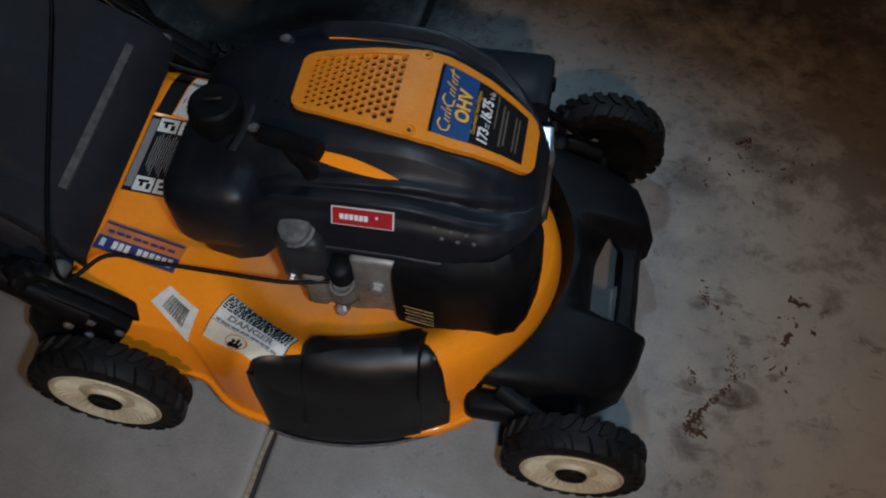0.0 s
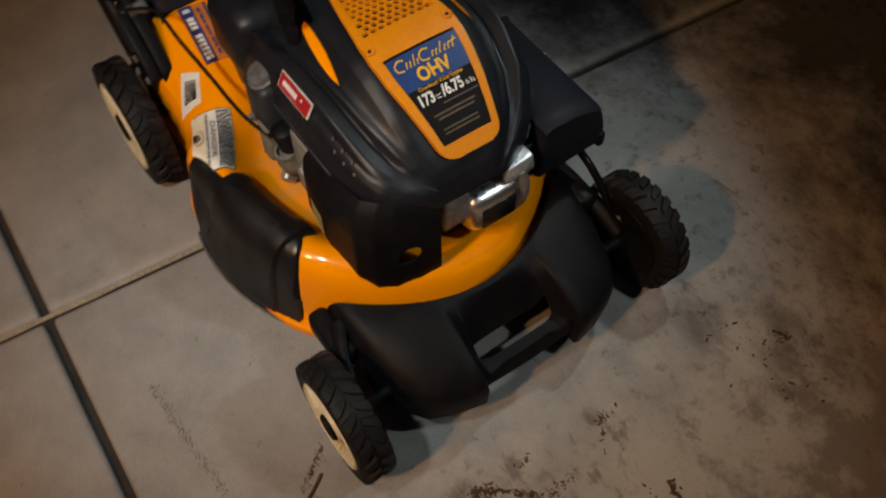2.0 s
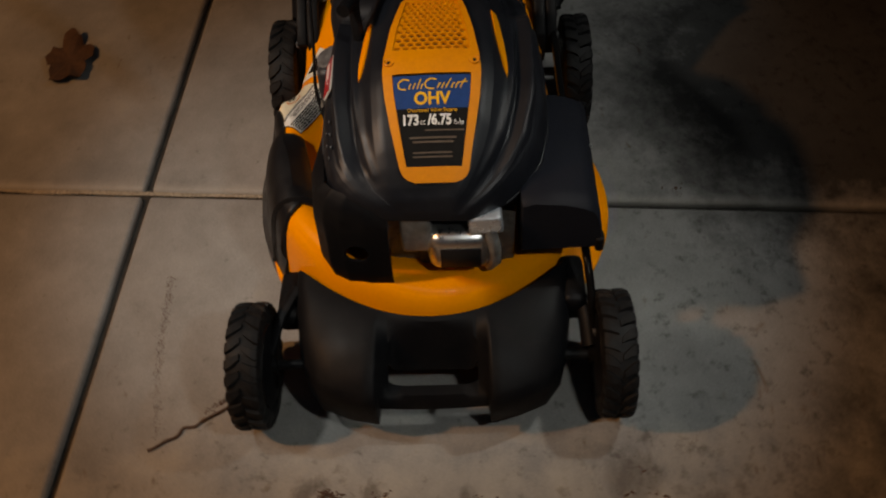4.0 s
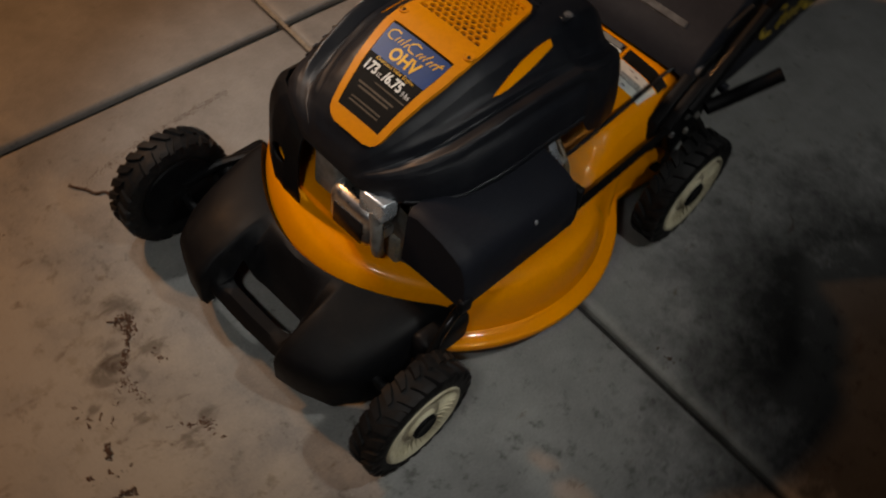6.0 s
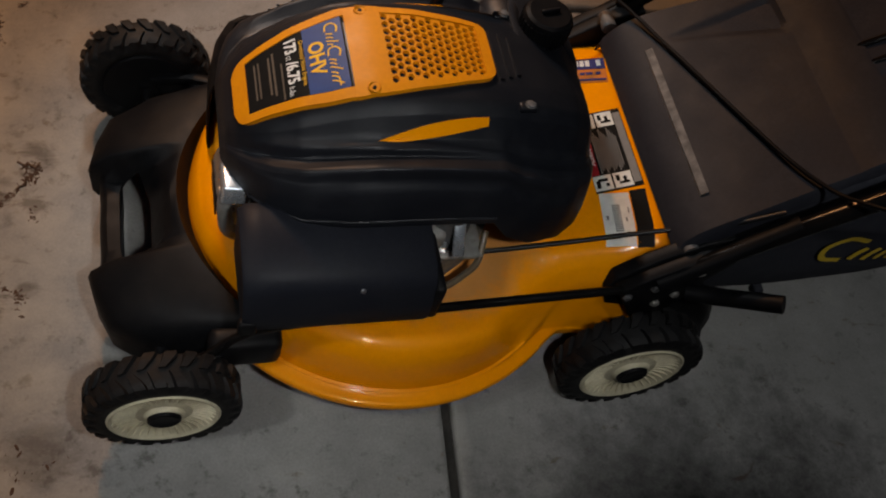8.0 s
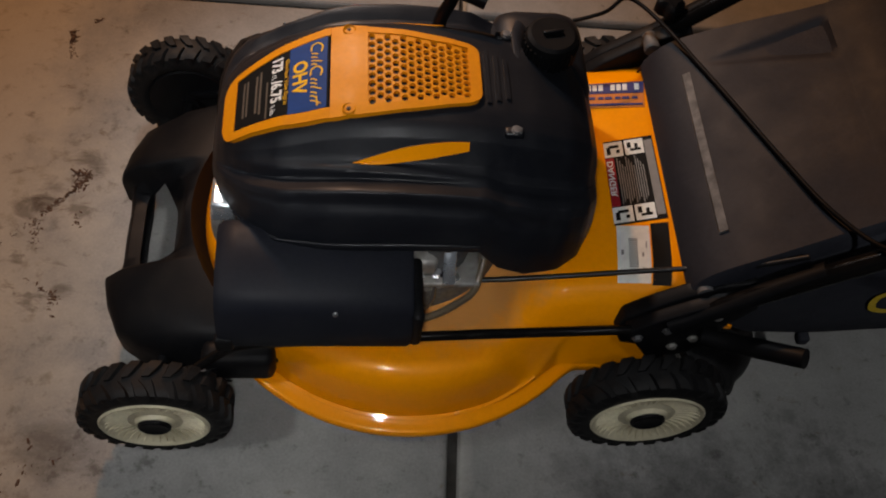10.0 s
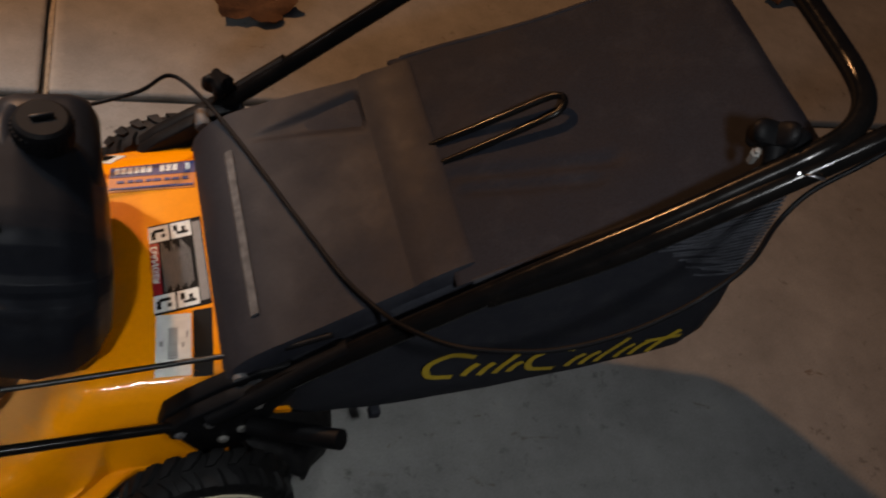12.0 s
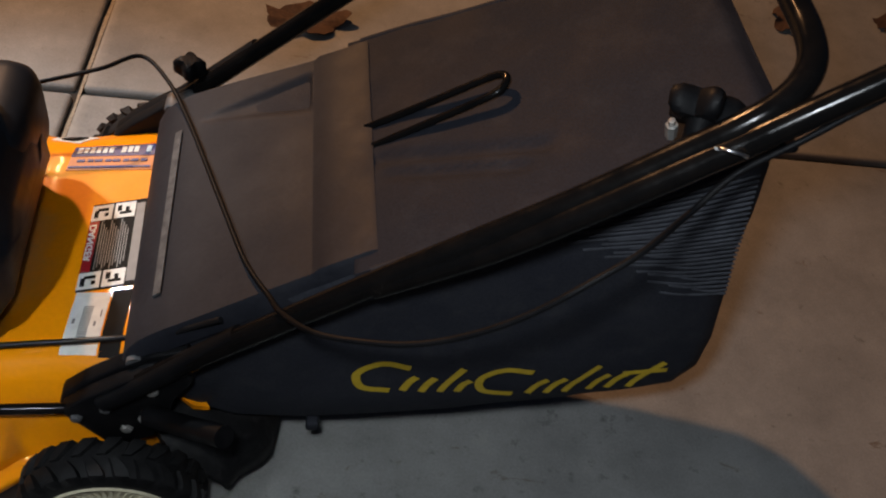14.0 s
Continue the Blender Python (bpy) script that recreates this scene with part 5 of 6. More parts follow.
for s in (1, -1):
    y = 0.205 * s
    out = [(-0.245, 0.200), (-0.252, 0.226), (-0.275, 0.250), (-0.315, 0.282), (-0.350, 0.305), (-0.385, 0.315), (-0.392, 0.290), (-0.372, 0.255), (-0.362, 0.215), (-0.345, 0.175), (-0.30, 0.150), (-0.262, 0.160)]
    br = part("handle_bracket", plate_xz(out, y - 0.010 - 0.008 * s, y + 0.010 - 0.008 * s), BLACK, mower, "black steel handle bracket with bolts")
    br2 = plate_xz([(x, z - 0.004) for x, z in out[1:-1]], y + s * 0.012 - 0.009, y + s * 0.012 + 0.009)
    part("outer_plate", br2, BLACK, br)
    for bx, bz in ((-0.268, 0.212), (-0.300, 0.232), (-0.318, 0.190), (-0.350, 0.268), (-0.338, 0.212)):
        bolt(br, (bx, y + s * 0.021, bz), (0, s, 0), 0.0055, 0.004, WORN_GREY if bx > -0.31 else ALLOY, "bolt", "dull steel bolt")
    bm = bmesh.new()
    turned(bm, (-0.333, 0.178 * s, 0.288), (0, s, 0), [(0, 0.0105), (0.004, 0.0115), (0.006, 0.0105), (0.010, 0.0115), (0.012, 0.0105), (0.016, 0.0115), (0.02, 0.0105), (0.028, 0.0105)], 18)
    part("hinge_nut", bm, WORN_GREY, br, "ribbed dull metal nut")
    if s > 0:
        bm = bmesh.new()
        tube(bm, [(-0.345, 0.232 * s, 0.228), (-0.375, 0.250 * s, 0.245), (-0.400, 0.272 * s, 0.272), (-0.428, 0.293 * s, 0.296)], 0.0125, 14, 5, 0.95)
        part("height_lever", bm, BLACK, mower, "black wheel-height lever")
    # front axle arm
    bm = bmesh.new()
    tube(bm, [(0.215, 0.205 * s + 0.01, 0.135), (0.26, 0.222 * s + 0.005, 0.125), (0.312, 0.232 * s, 0.105)], 0.013, 10, 5, 0.6)
    arm = part("axle_arm", bm, BLACK, mower, "black axle arm")
    bm = bmesh.new()
    box(bm, 0.172, 0.262, 0.192 + 0.004 * s, 0.228 + 0.004 * s, 0.092 + 0.004 * s, 0.140 + 0.010 * s, 0.012, 3, Matrix.Scale(s, 4, Vector((0, 1, 0))))
    part("axle_bracket", bm, BLACK, arm)
    bolt(arm, (0.262, 0.236 * s, 0.138), (0, s, 0.8), 0.006, 0.006, WORN_GREY, "bolt", "dull bolt head")
    bolt(arm, (0.300, 0.240 * s, 0.122), (0, s, 0.8), 0.006, 0.006, WORN_GREY, "bolt", "dull bolt head")
# rubber trailing shield behind the deck
bm = bmesh.new()
rings = []
for y in np.linspace(-0.218, 0.248, 25):
    end = smooth01(0.165, 0.233, abs(y - 0.015)) ** 1.5
    rows = [(-0.335, 0.168), (-0.385, 0.158), (-0.425, 0.140), (-0.458, 0.118), (-0.478, 0.090), (-0.482, 0.060), (-0.470, 0.056), (-0.458, 0.085), (-0.430, 0.112), (-0.39, 0.132), (-0.335, 0.146)]
    wave = 0.005 * math.sin(38 * y)
    rings.append([Vector((-0.395 + (x + 0.395) * (1 - 0.62 * end) + (wave if x < -0.42 else 0), y, 0.122 + (z - 0.122) * (1 - 0.55 * end) - 0.010 * end)) for x, z in rows])
loft(bm, rings)
part("trailing_shield", bm, RUBBER, mower, "scuffed black rubber trailing shield", smooth=70)
# rear corner of the deck that shows between bracket and shield
bm = bmesh.new()
rows = [(-0.350, 0.160), (-0.372, 0.160), (-0.392, 0.176), (-0.404, 0.197), (-0.386, 0.196), (-0.366, 0.180)]
loft(bm, [[(x, y, z) for x, y in rows] for z in (0.180, 0.188)])
part("deck_tab", bm, YELLOW, mower, "yellow painted tab behind the bracket", smooth=30)
# linkage rod along the left side
bm = bmesh.new()
tube(bm, [(-0.285, 0.219, 0.217), (-0.258, 0.220, 0.222), (-0.10, 0.222, 0.214), (0.10, 0.2265, 0.205), (0.205, 0.230, 0.196), (0.255, 0.236, 0.160), (0.285, 0.240, 0.118)], 0.0062, 12, 6)
part("linkage_rod", bm, TUBE, mower, "glossy black steel rod linking the axles")
# throttle cable and brake cable
bm = bmesh.new()
tube(bm, [(-0.02, 0.158, 0.248), (-0.05, 0.160, 0.236), (-0.10, 0.162, 0.240), (-0.20, 0.164, 0.257), (-0.316, 0.167, 0.279), (-0.355, 0.190, 0.318), (-0.42, 0.207, 0.375)], 0.0032, 10, 6)
part("throttle_cable", bm, GLOSS, mower, "thin black throttle cable")
bm = bmesh.new()
tube(bm, [(0.0, -0.150, 0.285), (-0.05, -0.165, 0.296), (-0.122, -0.172, 0.310), (-0.190, -0.180, 0.328), (-0.250, -0.188, 0.345), (-0.292, -0.225, 0.338), (-0.330, -0.178, 0.340), (-0.360, -0.105, 0.348), (-0.384, -0.030, 0.362), (-0.418, 0.079, 0.382), (-0.441, 0.152, 0.398), (-0.466, 0.206, 0.414), (-0.478, 0.248, 0.446), (-0.507, 0.295, 0.484), (-0.554, 0.320, 0.509), (-0.591, 0.333, 0.530), (-0.630, 0.342, 0.561), (-0.665, 0.345, 0.594), (-0.698, 0.342, 0.627), (-0.738, 0.325, 0.647), (-0.784, 0.288, 0.654), (-0.812, 0.274, 0.682), (-0.850, 0.272, 0.719), (-0.90, 0.268, 0.766), (-1.0, 0.270, 0.860), (-1.12, 0.272, 0.966)], 0.0028, 10, 7)
part("control_cable", bm, BLACK, mower, "loose black control cable looping over the bag")

# ---- handle ----
bm = bmesh.new()
low = [(-0.335, 0.222, 0.276), (-0.45, 0.227, 0.380), (-0.60, 0.237, 0.514), (-0.70, 0.244, 0.602), (-0.78, 0.249, 0.678), (-0.81, 0.251, 0.708)]
bend = [(-0.832, 0.248, 0.728), (-0.850, 0.236, 0.741), (-0.864, 0.214, 0.747), (-0.872, 0.185, 0.748), (-0.875, 0.145, 0.748)]
left = low + bend
tube(bm, left + [(-0.875, 0.05, 0.749), (-0.875, -0.05, 0.749)] + [(x, -y + 0.012, z) for x, y, z in left[::-1]], 0.0118, 16, 6)
handle = part("lower_handle", bm, TUBE, mower, "glossy black tubular handle bowed across the top")
for s in (1, -1):
    bm = bmesh.new()
    tube(bm, [(-0.56, 0.236 * s, 0.474), (-0.64, 0.2490 * s, 0.540), (-0.70, 0.2560 * s, 0.595), (-0.80, 0.2620 * s, 0.690), (-0.87, 0.265 * s, 0.757), (-1.0, 0.269 * s, 0.878), (-1.25, 0.274 * s, 1.10)], 0.0112, 16, 6)
    up = part("upper_handle", bm, TUBE, mower, "glossy black upper handle tube")
    # star knob clamping the two tubes
    bm = bmesh.new()
    c, axis = Vector((-0.793, 0.2255 * s, 0.689)), Vector((-0.25, -0.75 * s, 0.60)).normalized()
    side = axis.orthogonal().normalized()
    other = axis.cross(side)
    rings = []
    for d, k in ((0.0, 0.80), (0.004, 0.95), (0.014, 1.0), (0.020, 0.94), (0.023, 0.78)):
        rings.append([c + axis * d + k * (0.0255 + 0.0075 * math.cos(5 * a)) * (math.cos(a) * side + math.sin(a) * other) for a in (2 * math.pi * i / 36 for i in range(36))])
    loft(bm, rings)
    turned(bm, c, -axis, [(0, 0.011), (0.02, 0.010), (0.045, 0.010)], 14)
    knob = part("handle_knob", bm, BLACK, mower, "black lobed clamping knob")
    bm = bmesh.new()
    turned(bm, (-0.771, 0.2275 * s, 0.682), (0.35, 0.25 * s, 0.9), [(-0.012, 0.0045), (0, 0.0050), (0.006, 0.0050), (0.0062, 0.0030), (0.012, 0.0030), (0.0125, 0.001)], 6)
    part("clamp_bolt", bm, ALLOY, knob, "bright bolt end")
    bm = bmesh.new()
    tube(bm, [Vector((-0.800, 0.272 * s, 0.702)) + 0.0125 * (math.cos(a) * Vector((1, 0, 0.3)) + math.sin(a) * Vector((0, 0.75 * s, 0.65))) for a in np.linspace(0.3, 5.6, 14)], 0.0014, 8, 2)
    part("cable_clip", bm, CHROME, up, "small steel wire clip")
    # small knob low on the handle
    bm = bmesh.new()
    c = Vector((-0.352, 0.222 * s, 0.306))
    if s < 0:
        rings = []
        for d, k in ((0.0, 0.7), (0.006, 1.0), (0.020, 1.0), (0.026, 0.7)):
            rings.append([c + Vector((0.012 * 0, 0, 0.010 + d)) + k * (0.017 + 0.004 * math.cos(4 * a)) * Vector((math.cos(a), math.sin(a), 0)) for a in (2 * math.pi * i / 32 for i in range(32))])
        loft(bm, rings)
        part("rope_guide_knob", bm, BLACK, mower, "black lobed knob on the right handle tube")
    else:
        bm.free()
    # flattened foot of the tube
    bm = bmesh.new()
    tube(bm, [(-0.300, 0.222 * s, 0.243), (-0.335, 0.222 * s, 0.272), (-0.39, 0.222 * s, 0.323), (-0.44, 0.222 * s, 0.369)], 0.0155, 12, 4, 0.8)
    part("tube_foot", bm, BLACK, handle)

# ---- grass catcher ----
catcher = thing("grass_catcher", "black fabric grass bag with dark plastic flap", "grass bag")
TOPZ = [(-1.0, 0.70), (-0.905, 0.640), (-0.885, 0.645), (-0.72, 0.548), (-0.565, 0.452), (-0.45, 0.385), (-0.36, 0.328), (-0.34, 0.312), (-0.322, 0.292), (-0.315, 0.280)]
SIDEXZ = [(-0.340, 0.318), (-0.45, 0.384), (-0.565, 0.450), (-0.65, 0.503), (-0.72, 0.546), (-0.80, 0.596), (-0.865, 0.634), (-0.888, 0.642), (-0.903, 0.630), (-0.916, 0.57), (-0.928, 0.49), (-0.951, 0.40), (-0.967, 0.33), (-0.972, 0.270), (-0.954, 0.231),
          (-0.90, 0.212), (-0.80, 0.190), (-0.70, 0.166), (-0.60, 0.150), (-0.50, 0.138), (-0.42, 0.145), (-0.37, 0.17), (-0.345, 0.21), (-0.335, 0.26)]


def sag(x, z, y):
    """Soft unevenness of the cloth."""
    return 0.006 * noise.noise(Vector((x * 6, y * 5, z * 6))) + 0.0025 * noise.noise(Vector((x * 19, y * 19, z * 17)))


TAPER = [(-0.95, 0.056), (-0.80, 0.050), (-0.69, 0.043), (-0.56, 0.021), (-0.40, 0.0), (0.0, 0.0)]


def dent(x, y):
    """Two soft creases in the top cloth."""
    out = 0.0
    for ax, ay, bx, by in ((-0.575, 0.062, -0.72, 0.118), (-0.585, 0.088, -0.70, 0.135)):
        dx, dy = bx - ax, by - ay
        t = min(max(((x - ax) * dx + (y - ay) * dy) / (dx * dx + dy * dy), 0.0), 1.0)
        out -= 0.007 * math.exp(-(((x - ax - t * dx) ** 2 + (y - ay - t * dy) ** 2) / 0.007**2))
    return out


def bag():
    bm = bmesh.new()
    pts = []
    for a, b in zip(SIDEXZ, SIDEXZ[1:] + SIDEXZ[:1]):
        pts += [(a[0] + (b[0] - a[0]) * k / 3, a[1] + (b[1] - a[1]) * k / 3) for k in range(3)]
    cx, cz = -0.66, 0.36
    rings = []
    for y, k in ((-0.166, 0.30), (-0.170, 0.7), (-0.168, 0.92), (-0.160, 0.985), (-0.145, 1.0), (-0.09, 1.0), (-0.02, 1.0), (0.05, 1.0), (0.12, 1.0), (0.165, 1.0), (0.182, 0.985), (0.190, 0.92), (0.192, 0.7), (0.188, 0.30)):
        row = []
        for x, z in pts:
            px, pz = cx + (x - cx) * k, cz + (z - cz) * k
            s = sag(px, pz, y)
            yy = y + (lerp(TAPER, px)[0] * smooth01(0.0, -0.15, y))
            mid = -0.15 < y < 0.16
            row.append(Vector((px + (s if mid and x < -0.9 else 0), yy + (0 if mid else s * (1 if y > 0 else -1)), pz + (s if mid else 0))))
        rings.append(row)
    loft(bm, rings)
    return bm


body = part("bag", bag(), FABRIC, catcher, "sagging black woven bag", smooth=70)
bag_side = lambda x, z, lift=0.0: Vector((x, 0.1935 + lift + sag(x, z, 0.19) * 0.9, z))
# greyer top cloth, laid over the bag
top_at = lambda u, v, lift=0.0: Vector((u, v + lerp(TAPER, u)[0] * smooth01(0.0, -0.15, v), lerp(TOPZ, u)[0] + 0.004 + lift + dent(u, v) + sag(u, lerp(TOPZ, u)[0], v) * 0.6))
bm = bmesh.new()
draped(bm, -0.905, -0.545, -0.163, 0.203, top_at, 60, 60, 0.004)
part("top_cloth", bm, LINER, catcher, "dusty dark grey top cloth", smooth=70)
for y0 in (-0.163, 0.203):
    bm = bmesh.new()
    tube(bm, [top_at(x, y0, 0.001) for x in np.linspace(-0.90, -0.56, 8)], 0.004, 8, 3)
    part("piping", bm, FABRIC, body)
bm = bmesh.new()
tube(bm, [top_at(-0.903, y, 0.0) for y in np.linspace(-0.163, 0.203, 8)], 0.004, 8, 3)
part("piping", bm, FABRIC, body)

# rigid flap
def flap_z(x):
    return lerp(TOPZ, x)[0]


flap_at = lambda x, v, lift=0.0: Vector((x, 0.018 + v * (0.185 - 0.030 * smooth01(-0.33, -0.57, x) * (1 if v < 0 else 0.45)), flap_z(x) + 0.007 + lift))
def scoop(x, y):
    """Finger hollow sunk into the flap near its right edge, deepest at its rear end."""
    t = (-0.375 - x) / 0.130
    if not 0 < t < 1:
        return 0.0
    y0, y1 = -0.108 - 0.014 * t, -0.098 + 0.056 * t
    k = (y - y0) / (y1 - y0)
    return -0.013 * t**0.8 * smooth01(0.0, 0.25, k) * smooth01(1.0, 0.55, k) * smooth01(1.0, 0.965, t)


bm = bmesh.new()
UPS = [(-0.568, -0.006), (-0.566, 0.004), (-0.560, 0.0062), (-0.512, 0.0048), (-0.507, 0.0005), (-0.45, 0.0), (-0.36, 0.002), (-0.335, 0.003), (-0.326, 0.001), (-0.319, -0.004), (-0.316, -0.014)]
xs = [-0.316, -0.319, -0.326, -0.335, -0.345, -0.36, *np.linspace(-0.370, -0.505, 46), -0.507, -0.512, -0.535, -0.56, -0.566, -0.568]
vs = [-1.0, -0.985, -0.96, *np.linspace(-0.90, -0.24, 34), 0.0, 0.4, 0.8, 0.96, 0.985, 1.0]
vd = [-0.03, -0.008] + [0.0] * (len(vs) - 4) + [-0.008, -0.03]
grid = [[bm.verts.new(flap_at(x, v, lerp(UPS, x)[0] + d + scoop(x, flap_at(x, v).y))) for v, d in zip(vs, vd)] for x in xs]
for a, b in zip(grid, grid[1:]):
    for i in range(len(vs) - 1):
        bm.faces.new((a[i], a[i + 1], b[i + 1], b[i]))
bmesh.ops.recalc_face_normals(bm, faces=bm.faces)
bmesh.ops.solidify(bm, geom=bm.faces[:], thickness=0.003)
flap = part("flap", bm, FLAP, catcher, "scuffed dark grey plastic flap over the bag's mouth", smooth=35)
# scuffed ridge; the light along it is painted in with a paler grey
bm = bmesh.new()
draped(bm, -0.346, -0.354, -0.62, 0.70, flap_at, 2, 18, 0.0062)
part("flap_ridge", bm, WORN_GREY, flap, "scuffed ridge, coloured pale for the light it catches")
# bent wire that lifts the bag
bm = bmesh.new()
tube(bm, [(-0.560, 0.010, 0.458), (-0.62, 0.0135, 0.502), (-0.674, 0.0155, 0.542), (-0.688, 0.020, 0.553), (-0.692, 0.028, 0.556), (-0.688, 0.037, 0.552), (-0.674, 0.042, 0.541), (-0.62, 0.041, 0.500), (-0.560, 0.039, 0.455)], 0.0042, 12, 6)
part("wire_handle", bm, TUBE, catcher, "glossy black bent-wire lifting handle")
# yellow script-like mark on the bag's flank
bm = bmesh.new()
mark_at = lambda u, v, lift=0.0: bag_side(-0.735 - u, 0.250 + v + 0.10 * max(u - 0.05, 0) ** 1.0 * 1.5, lift)
script_mark(bm, -0.173, 0.189, 0.0, 0.056, mark_at, 0.0022, 0.0095)
part("trade_mark", bm, LOGO, body, "yellow script-like mark", smooth=0)
# gathered pleats below the handle; their highlights are put into a paler colour
for k in range(26):
    t = k / 25
    bm = bmesh.new()
    x0, z0, ln, rise = -0.892 - 0.042 * t, 0.606 - 0.176 * t, 0.190 - 0.140 * t + 0.022 * math.sin(4.1 * k), 0.44 - 0.36 * t
    tube(bm, [bag_side(x0 + ln * u, z0 - rise * ln * u - 0.003 * math.sin(3.0 * u), 0.0002 + 0.0014 * math.sin(math.pi * (0.15 + 0.85 * u))) for u in (0.0, 0.25, 0.5, 0.75, 1.0)], 0.0014, 6, 3)
    part("pleat", bm, PLEAT, body)
bm = bmesh.new()
tube(bm, [(-0.62, 0.197, 0.480), (-0.72, 0.203, 0.545), (-0.80, 0.205, 0.585), (-0.87, 0.198, 0.622)], 0.008, 10, 6)
part("seam", bm, FABRIC, body)
bm = bmesh.new()
box(bm, -0.530, -0.515, 0.18, 0.196, 0.130, 0.146, 0.003, 2)
part("strap_end", bm, FABRIC, body)

# ---- litter on the concrete ----


def dry_leaf(at, size, turn, seed):
    rnd = random.Random(seed)
    lobes = []
    for i in range(40):
        a = 2 * math.pi * i / 40
        r = size * (0.42 + 0.16 * abs(math.sin(2.5 * a)) + 0.07 * rnd.random())
        lobes.append(Vector((1.25 * r * math.cos(a), 0.72 * r * math.sin(a), 0)))
    bm = bmesh.new()
    mid = bm.verts.new((0, 0, 0.012))
    rings = []
    for k in (0.35, 0.7, 1.0):
        rings.append([bm.verts.new((p.x * k, p.y * k, 0.012 + 0.022 * k * k * noise.noise(p * 30 + Vector((seed, 0, 0))) + 0.010 * k)) for p in lobes])
    for i in range(40):
        j = (i + 1) % 40
        bm.faces.new((mid, rings[0][i], rings[0][j]))
        for a, b in zip(rings, rings[1:]):
            bm.faces.new((a[i], b[i], b[j], a[j]))
    low = min(v.co.z for v in bm.verts)
    for v in bm.verts:
        v.co.z -= low - 0.0012
    bmesh.ops.recalc_face_normals(bm, faces=bm.faces)
    bmesh.ops.solidify(bm, geom=bm.faces[:], thickness=0.0008)
    ob = part("dry_leaf", bm, LEAF, None, "curled dark brown dry leaf on the concrete", smooth=60)
    tagged(ob, category="leaf")
    ob.matrix_world = Matrix.Translation(at) @ Matrix.Rotation(turn, 4, "Z")
    return ob


dry_leaf((-0.512, -0.770, 0.0), 0.115, 0.15, 3)
dry_leaf((-1.590, -0.920, 0.0), 0.075, 1.2, 5)
dry_leaf((-1.905, -0.945, 0.0), 0.130, 0.4, 8)


def twig(at, to, r, seed):
    rnd = random.Random(seed)
    a, b = Vector(at), Vector(to)
    pts = [a + (b - a) * t + Vector((rnd.uniform(-1, 1), rnd.uniform(-1, 1), 0)) * 0.0045 for t in np.linspace(0, 1, 9)]
    bm = bmesh.new()
    tube(bm, [Vector((p.x, p.y, r * 0.9)) for p in pts], r, 6, 3)
    ob = part("twig", bm, LEAF, None, "thin dark twig lying on the concrete", smooth=50)
    return tagged(ob, category="twig", group="twigs in front of the mower")


twig((0.409, -0.424, 0), (0.338, -0.315, 0), 0.0026, 1)

for k, (ax, ay, bx, by) in enumerate(((0.612, 0.000, 0.622, 0.020), (0.650, 0.070, 0.622, 0.078), (0.502, -0.160, 0.476, -0.154), (0.489, -0.135, 0.505, -0.112), (0.538, 0.360, 0.560, 0.377), (0.546, -0.452, 0.545, -0.428))):
    twig((ax, ay, 0), (bx, by, 0), 0.0016, 20 + k)

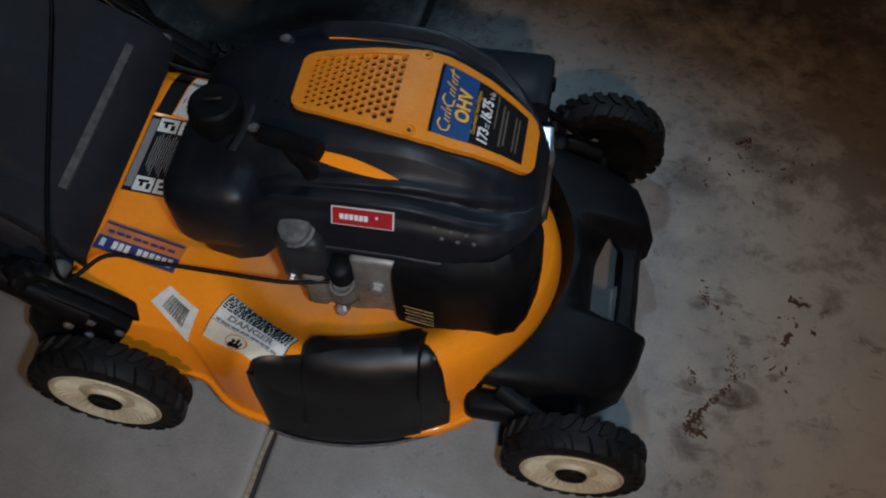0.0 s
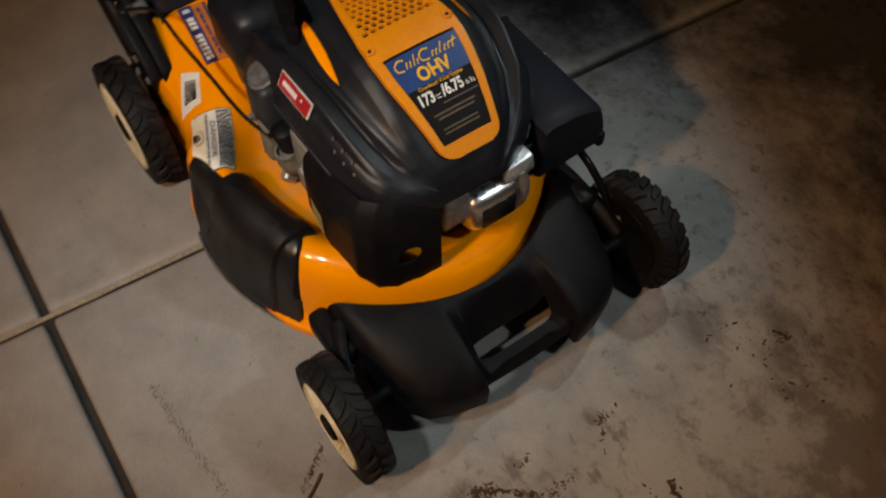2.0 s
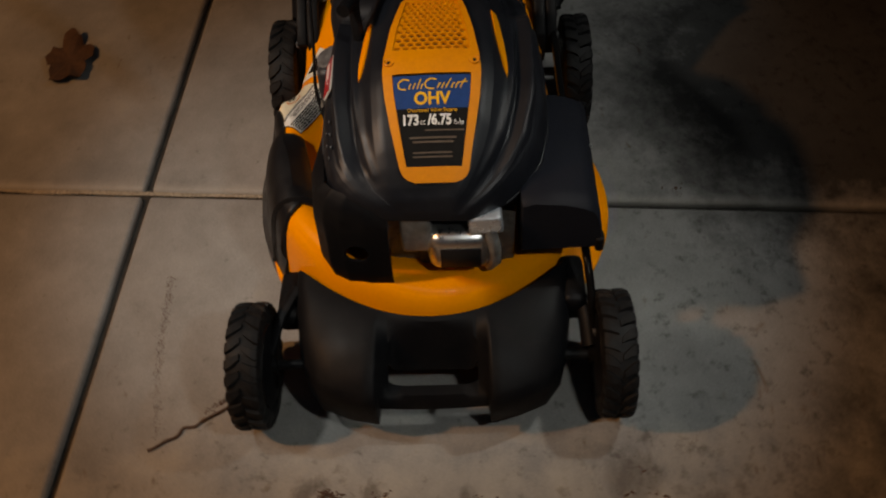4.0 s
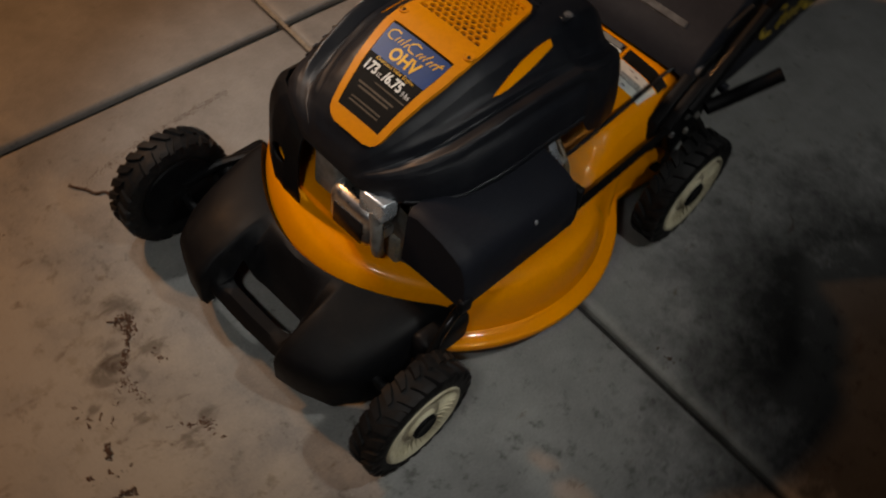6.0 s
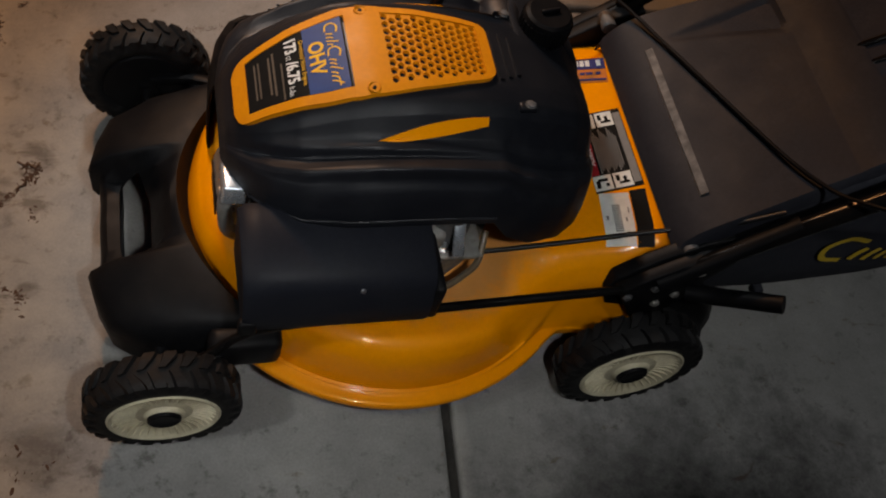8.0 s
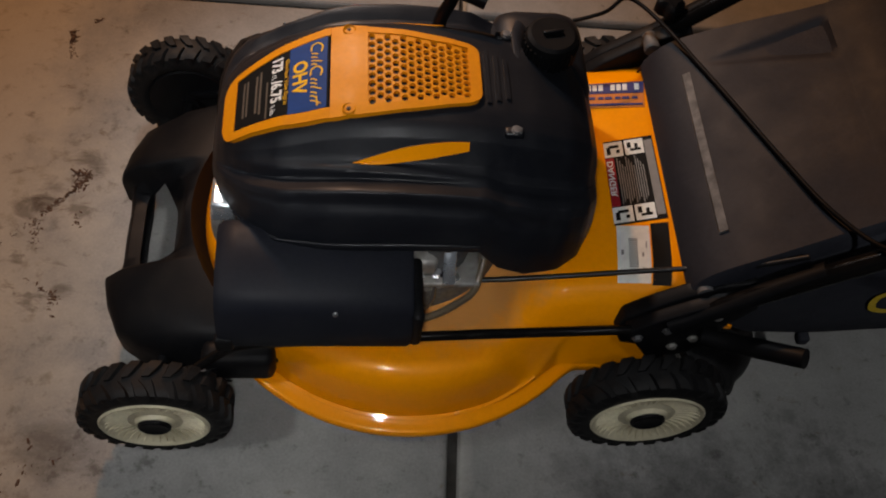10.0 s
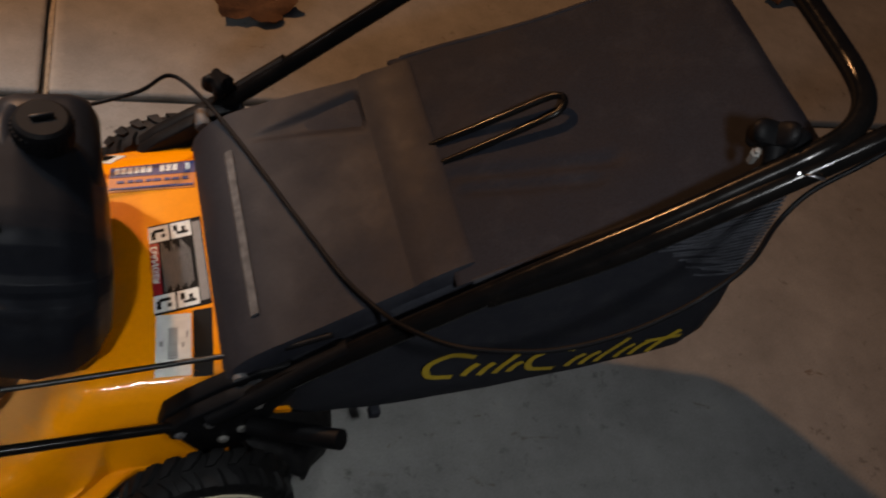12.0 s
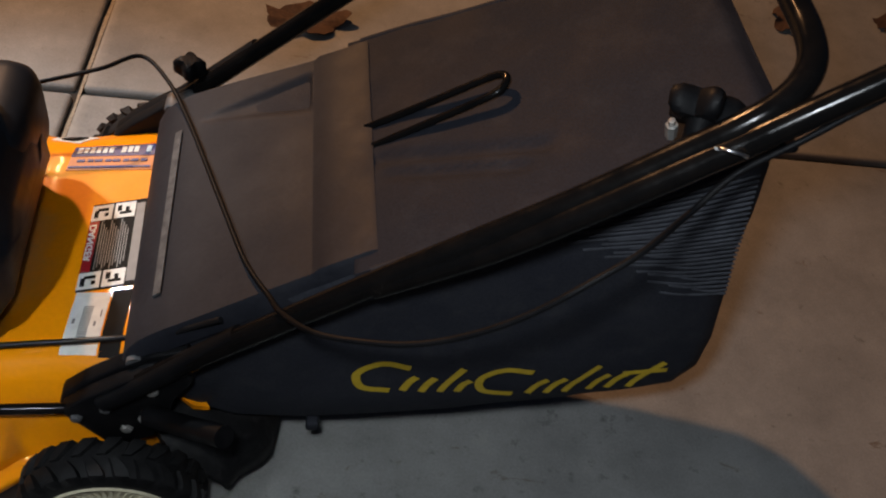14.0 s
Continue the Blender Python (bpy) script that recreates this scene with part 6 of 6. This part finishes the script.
STREAKS = [  # where from, where to, spread, flakes, size
    ((0.473, -0.156), (0.502, -0.115), 0.004, 110, 1.0), ((0.478, -0.160), (0.499, -0.154), 0.003, 50, 0.9), ((0.502, -0.115), (0.540, -0.075), 0.003, 70, 0.8), ((0.543, -0.072), (0.535, -0.021), 0.004, 60, 0.7), ((0.543, -0.072), (0.593, -0.018), 0.003, 40, 0.6),
    ((0.613, -0.002), (0.621, 0.020), 0.002, 40, 0.8), ((0.648, 0.071), (0.623, 0.077), 0.003, 50, 0.9), ((0.483, -0.078), (0.482, -0.060), 0.003, 24, 0.7), ((0.494, 0.060), (0.494, 0.090), 0.004, 26, 0.7),
    ((0.541, 0.031), (0.486, 0.065), 0.003, 34, 0.9), ((0.612, 0.047), (0.660, 0.029), 0.004, 14, 1.0), ((0.619, -0.031), (0.611, -0.068), 0.008, 14, 1.0), ((0.555, 0.373), (0.548, 0.360), 0.007, 18, 1.0), ((0.47, 0.296), (0.51, 0.317), 0.02, 26, 1.0), ((0.51, 0.317), (0.636, 0.364), 0.03, 34, 1.0),
    ((0.077, -0.445), (0.160, -0.442), 0.0034, 230, 0.36), ((0.160, -0.442), (0.270, -0.434), 0.0040, 290, 0.32), ((0.270, -0.434), (0.386, -0.411), 0.0042, 230, 0.30), ((0.300, -0.289), (0.342, -0.345), 0.0026, 170, 0.55),
    ((0.505, -0.486), (0.515, -0.475), 0.003, 40, 0.7), ((0.547, -0.455), (0.545, -0.423), 0.003, 70, 0.7), ((0.545, -0.423), (0.539, -0.386), 0.004, 40, 0.6), ((-0.088, 0.421), (-0.080, 0.455), 0.012, 18, 1.0)]


def litter():
    """Ragged flakes of bark and soil, too many to count."""
    rnd = random.Random(11)
    bm = bmesh.new()
    for (ax, ay), (bx, by), sp, n, size in STREAKS:
        for _ in range(n):
            t = rnd.random()
            x, y = rnd.gauss(ax + (bx - ax) * t, sp), rnd.gauss(ay + (by - ay) * t, sp)
            s = (0.0008 + 0.0034 * rnd.random() ** 2.2) * size
            turn = rnd.uniform(0, 6.28)
            k = rnd.randint(5, 7)
            rim = []
            for i in range(k):
                a = 2 * math.pi * i / k
                r = s * rnd.uniform(0.55, 1.1)
                rim.append((x + r * (1.6 * math.cos(a) * math.cos(turn) - 0.7 * math.sin(a) * math.sin(turn)), y + r * (1.6 * math.cos(a) * math.sin(turn) + 0.7 * math.sin(a) * math.cos(turn))))
            top = bm.verts.new((x, y, 0.0008 + s * 0.22))
            vs = [bm.verts.new((px, py, 0.0)) for px, py in rim]
            for i in range(k):
                bm.faces.new((vs[i], vs[(i + 1) % k], top))
    ob = part("soil_crumbs", bm, LEAF, None, smooth=0)
    return tagged(ob, "scattered dark crumbs of soil and bark on concrete", "debris", kind="stuff")


litter()
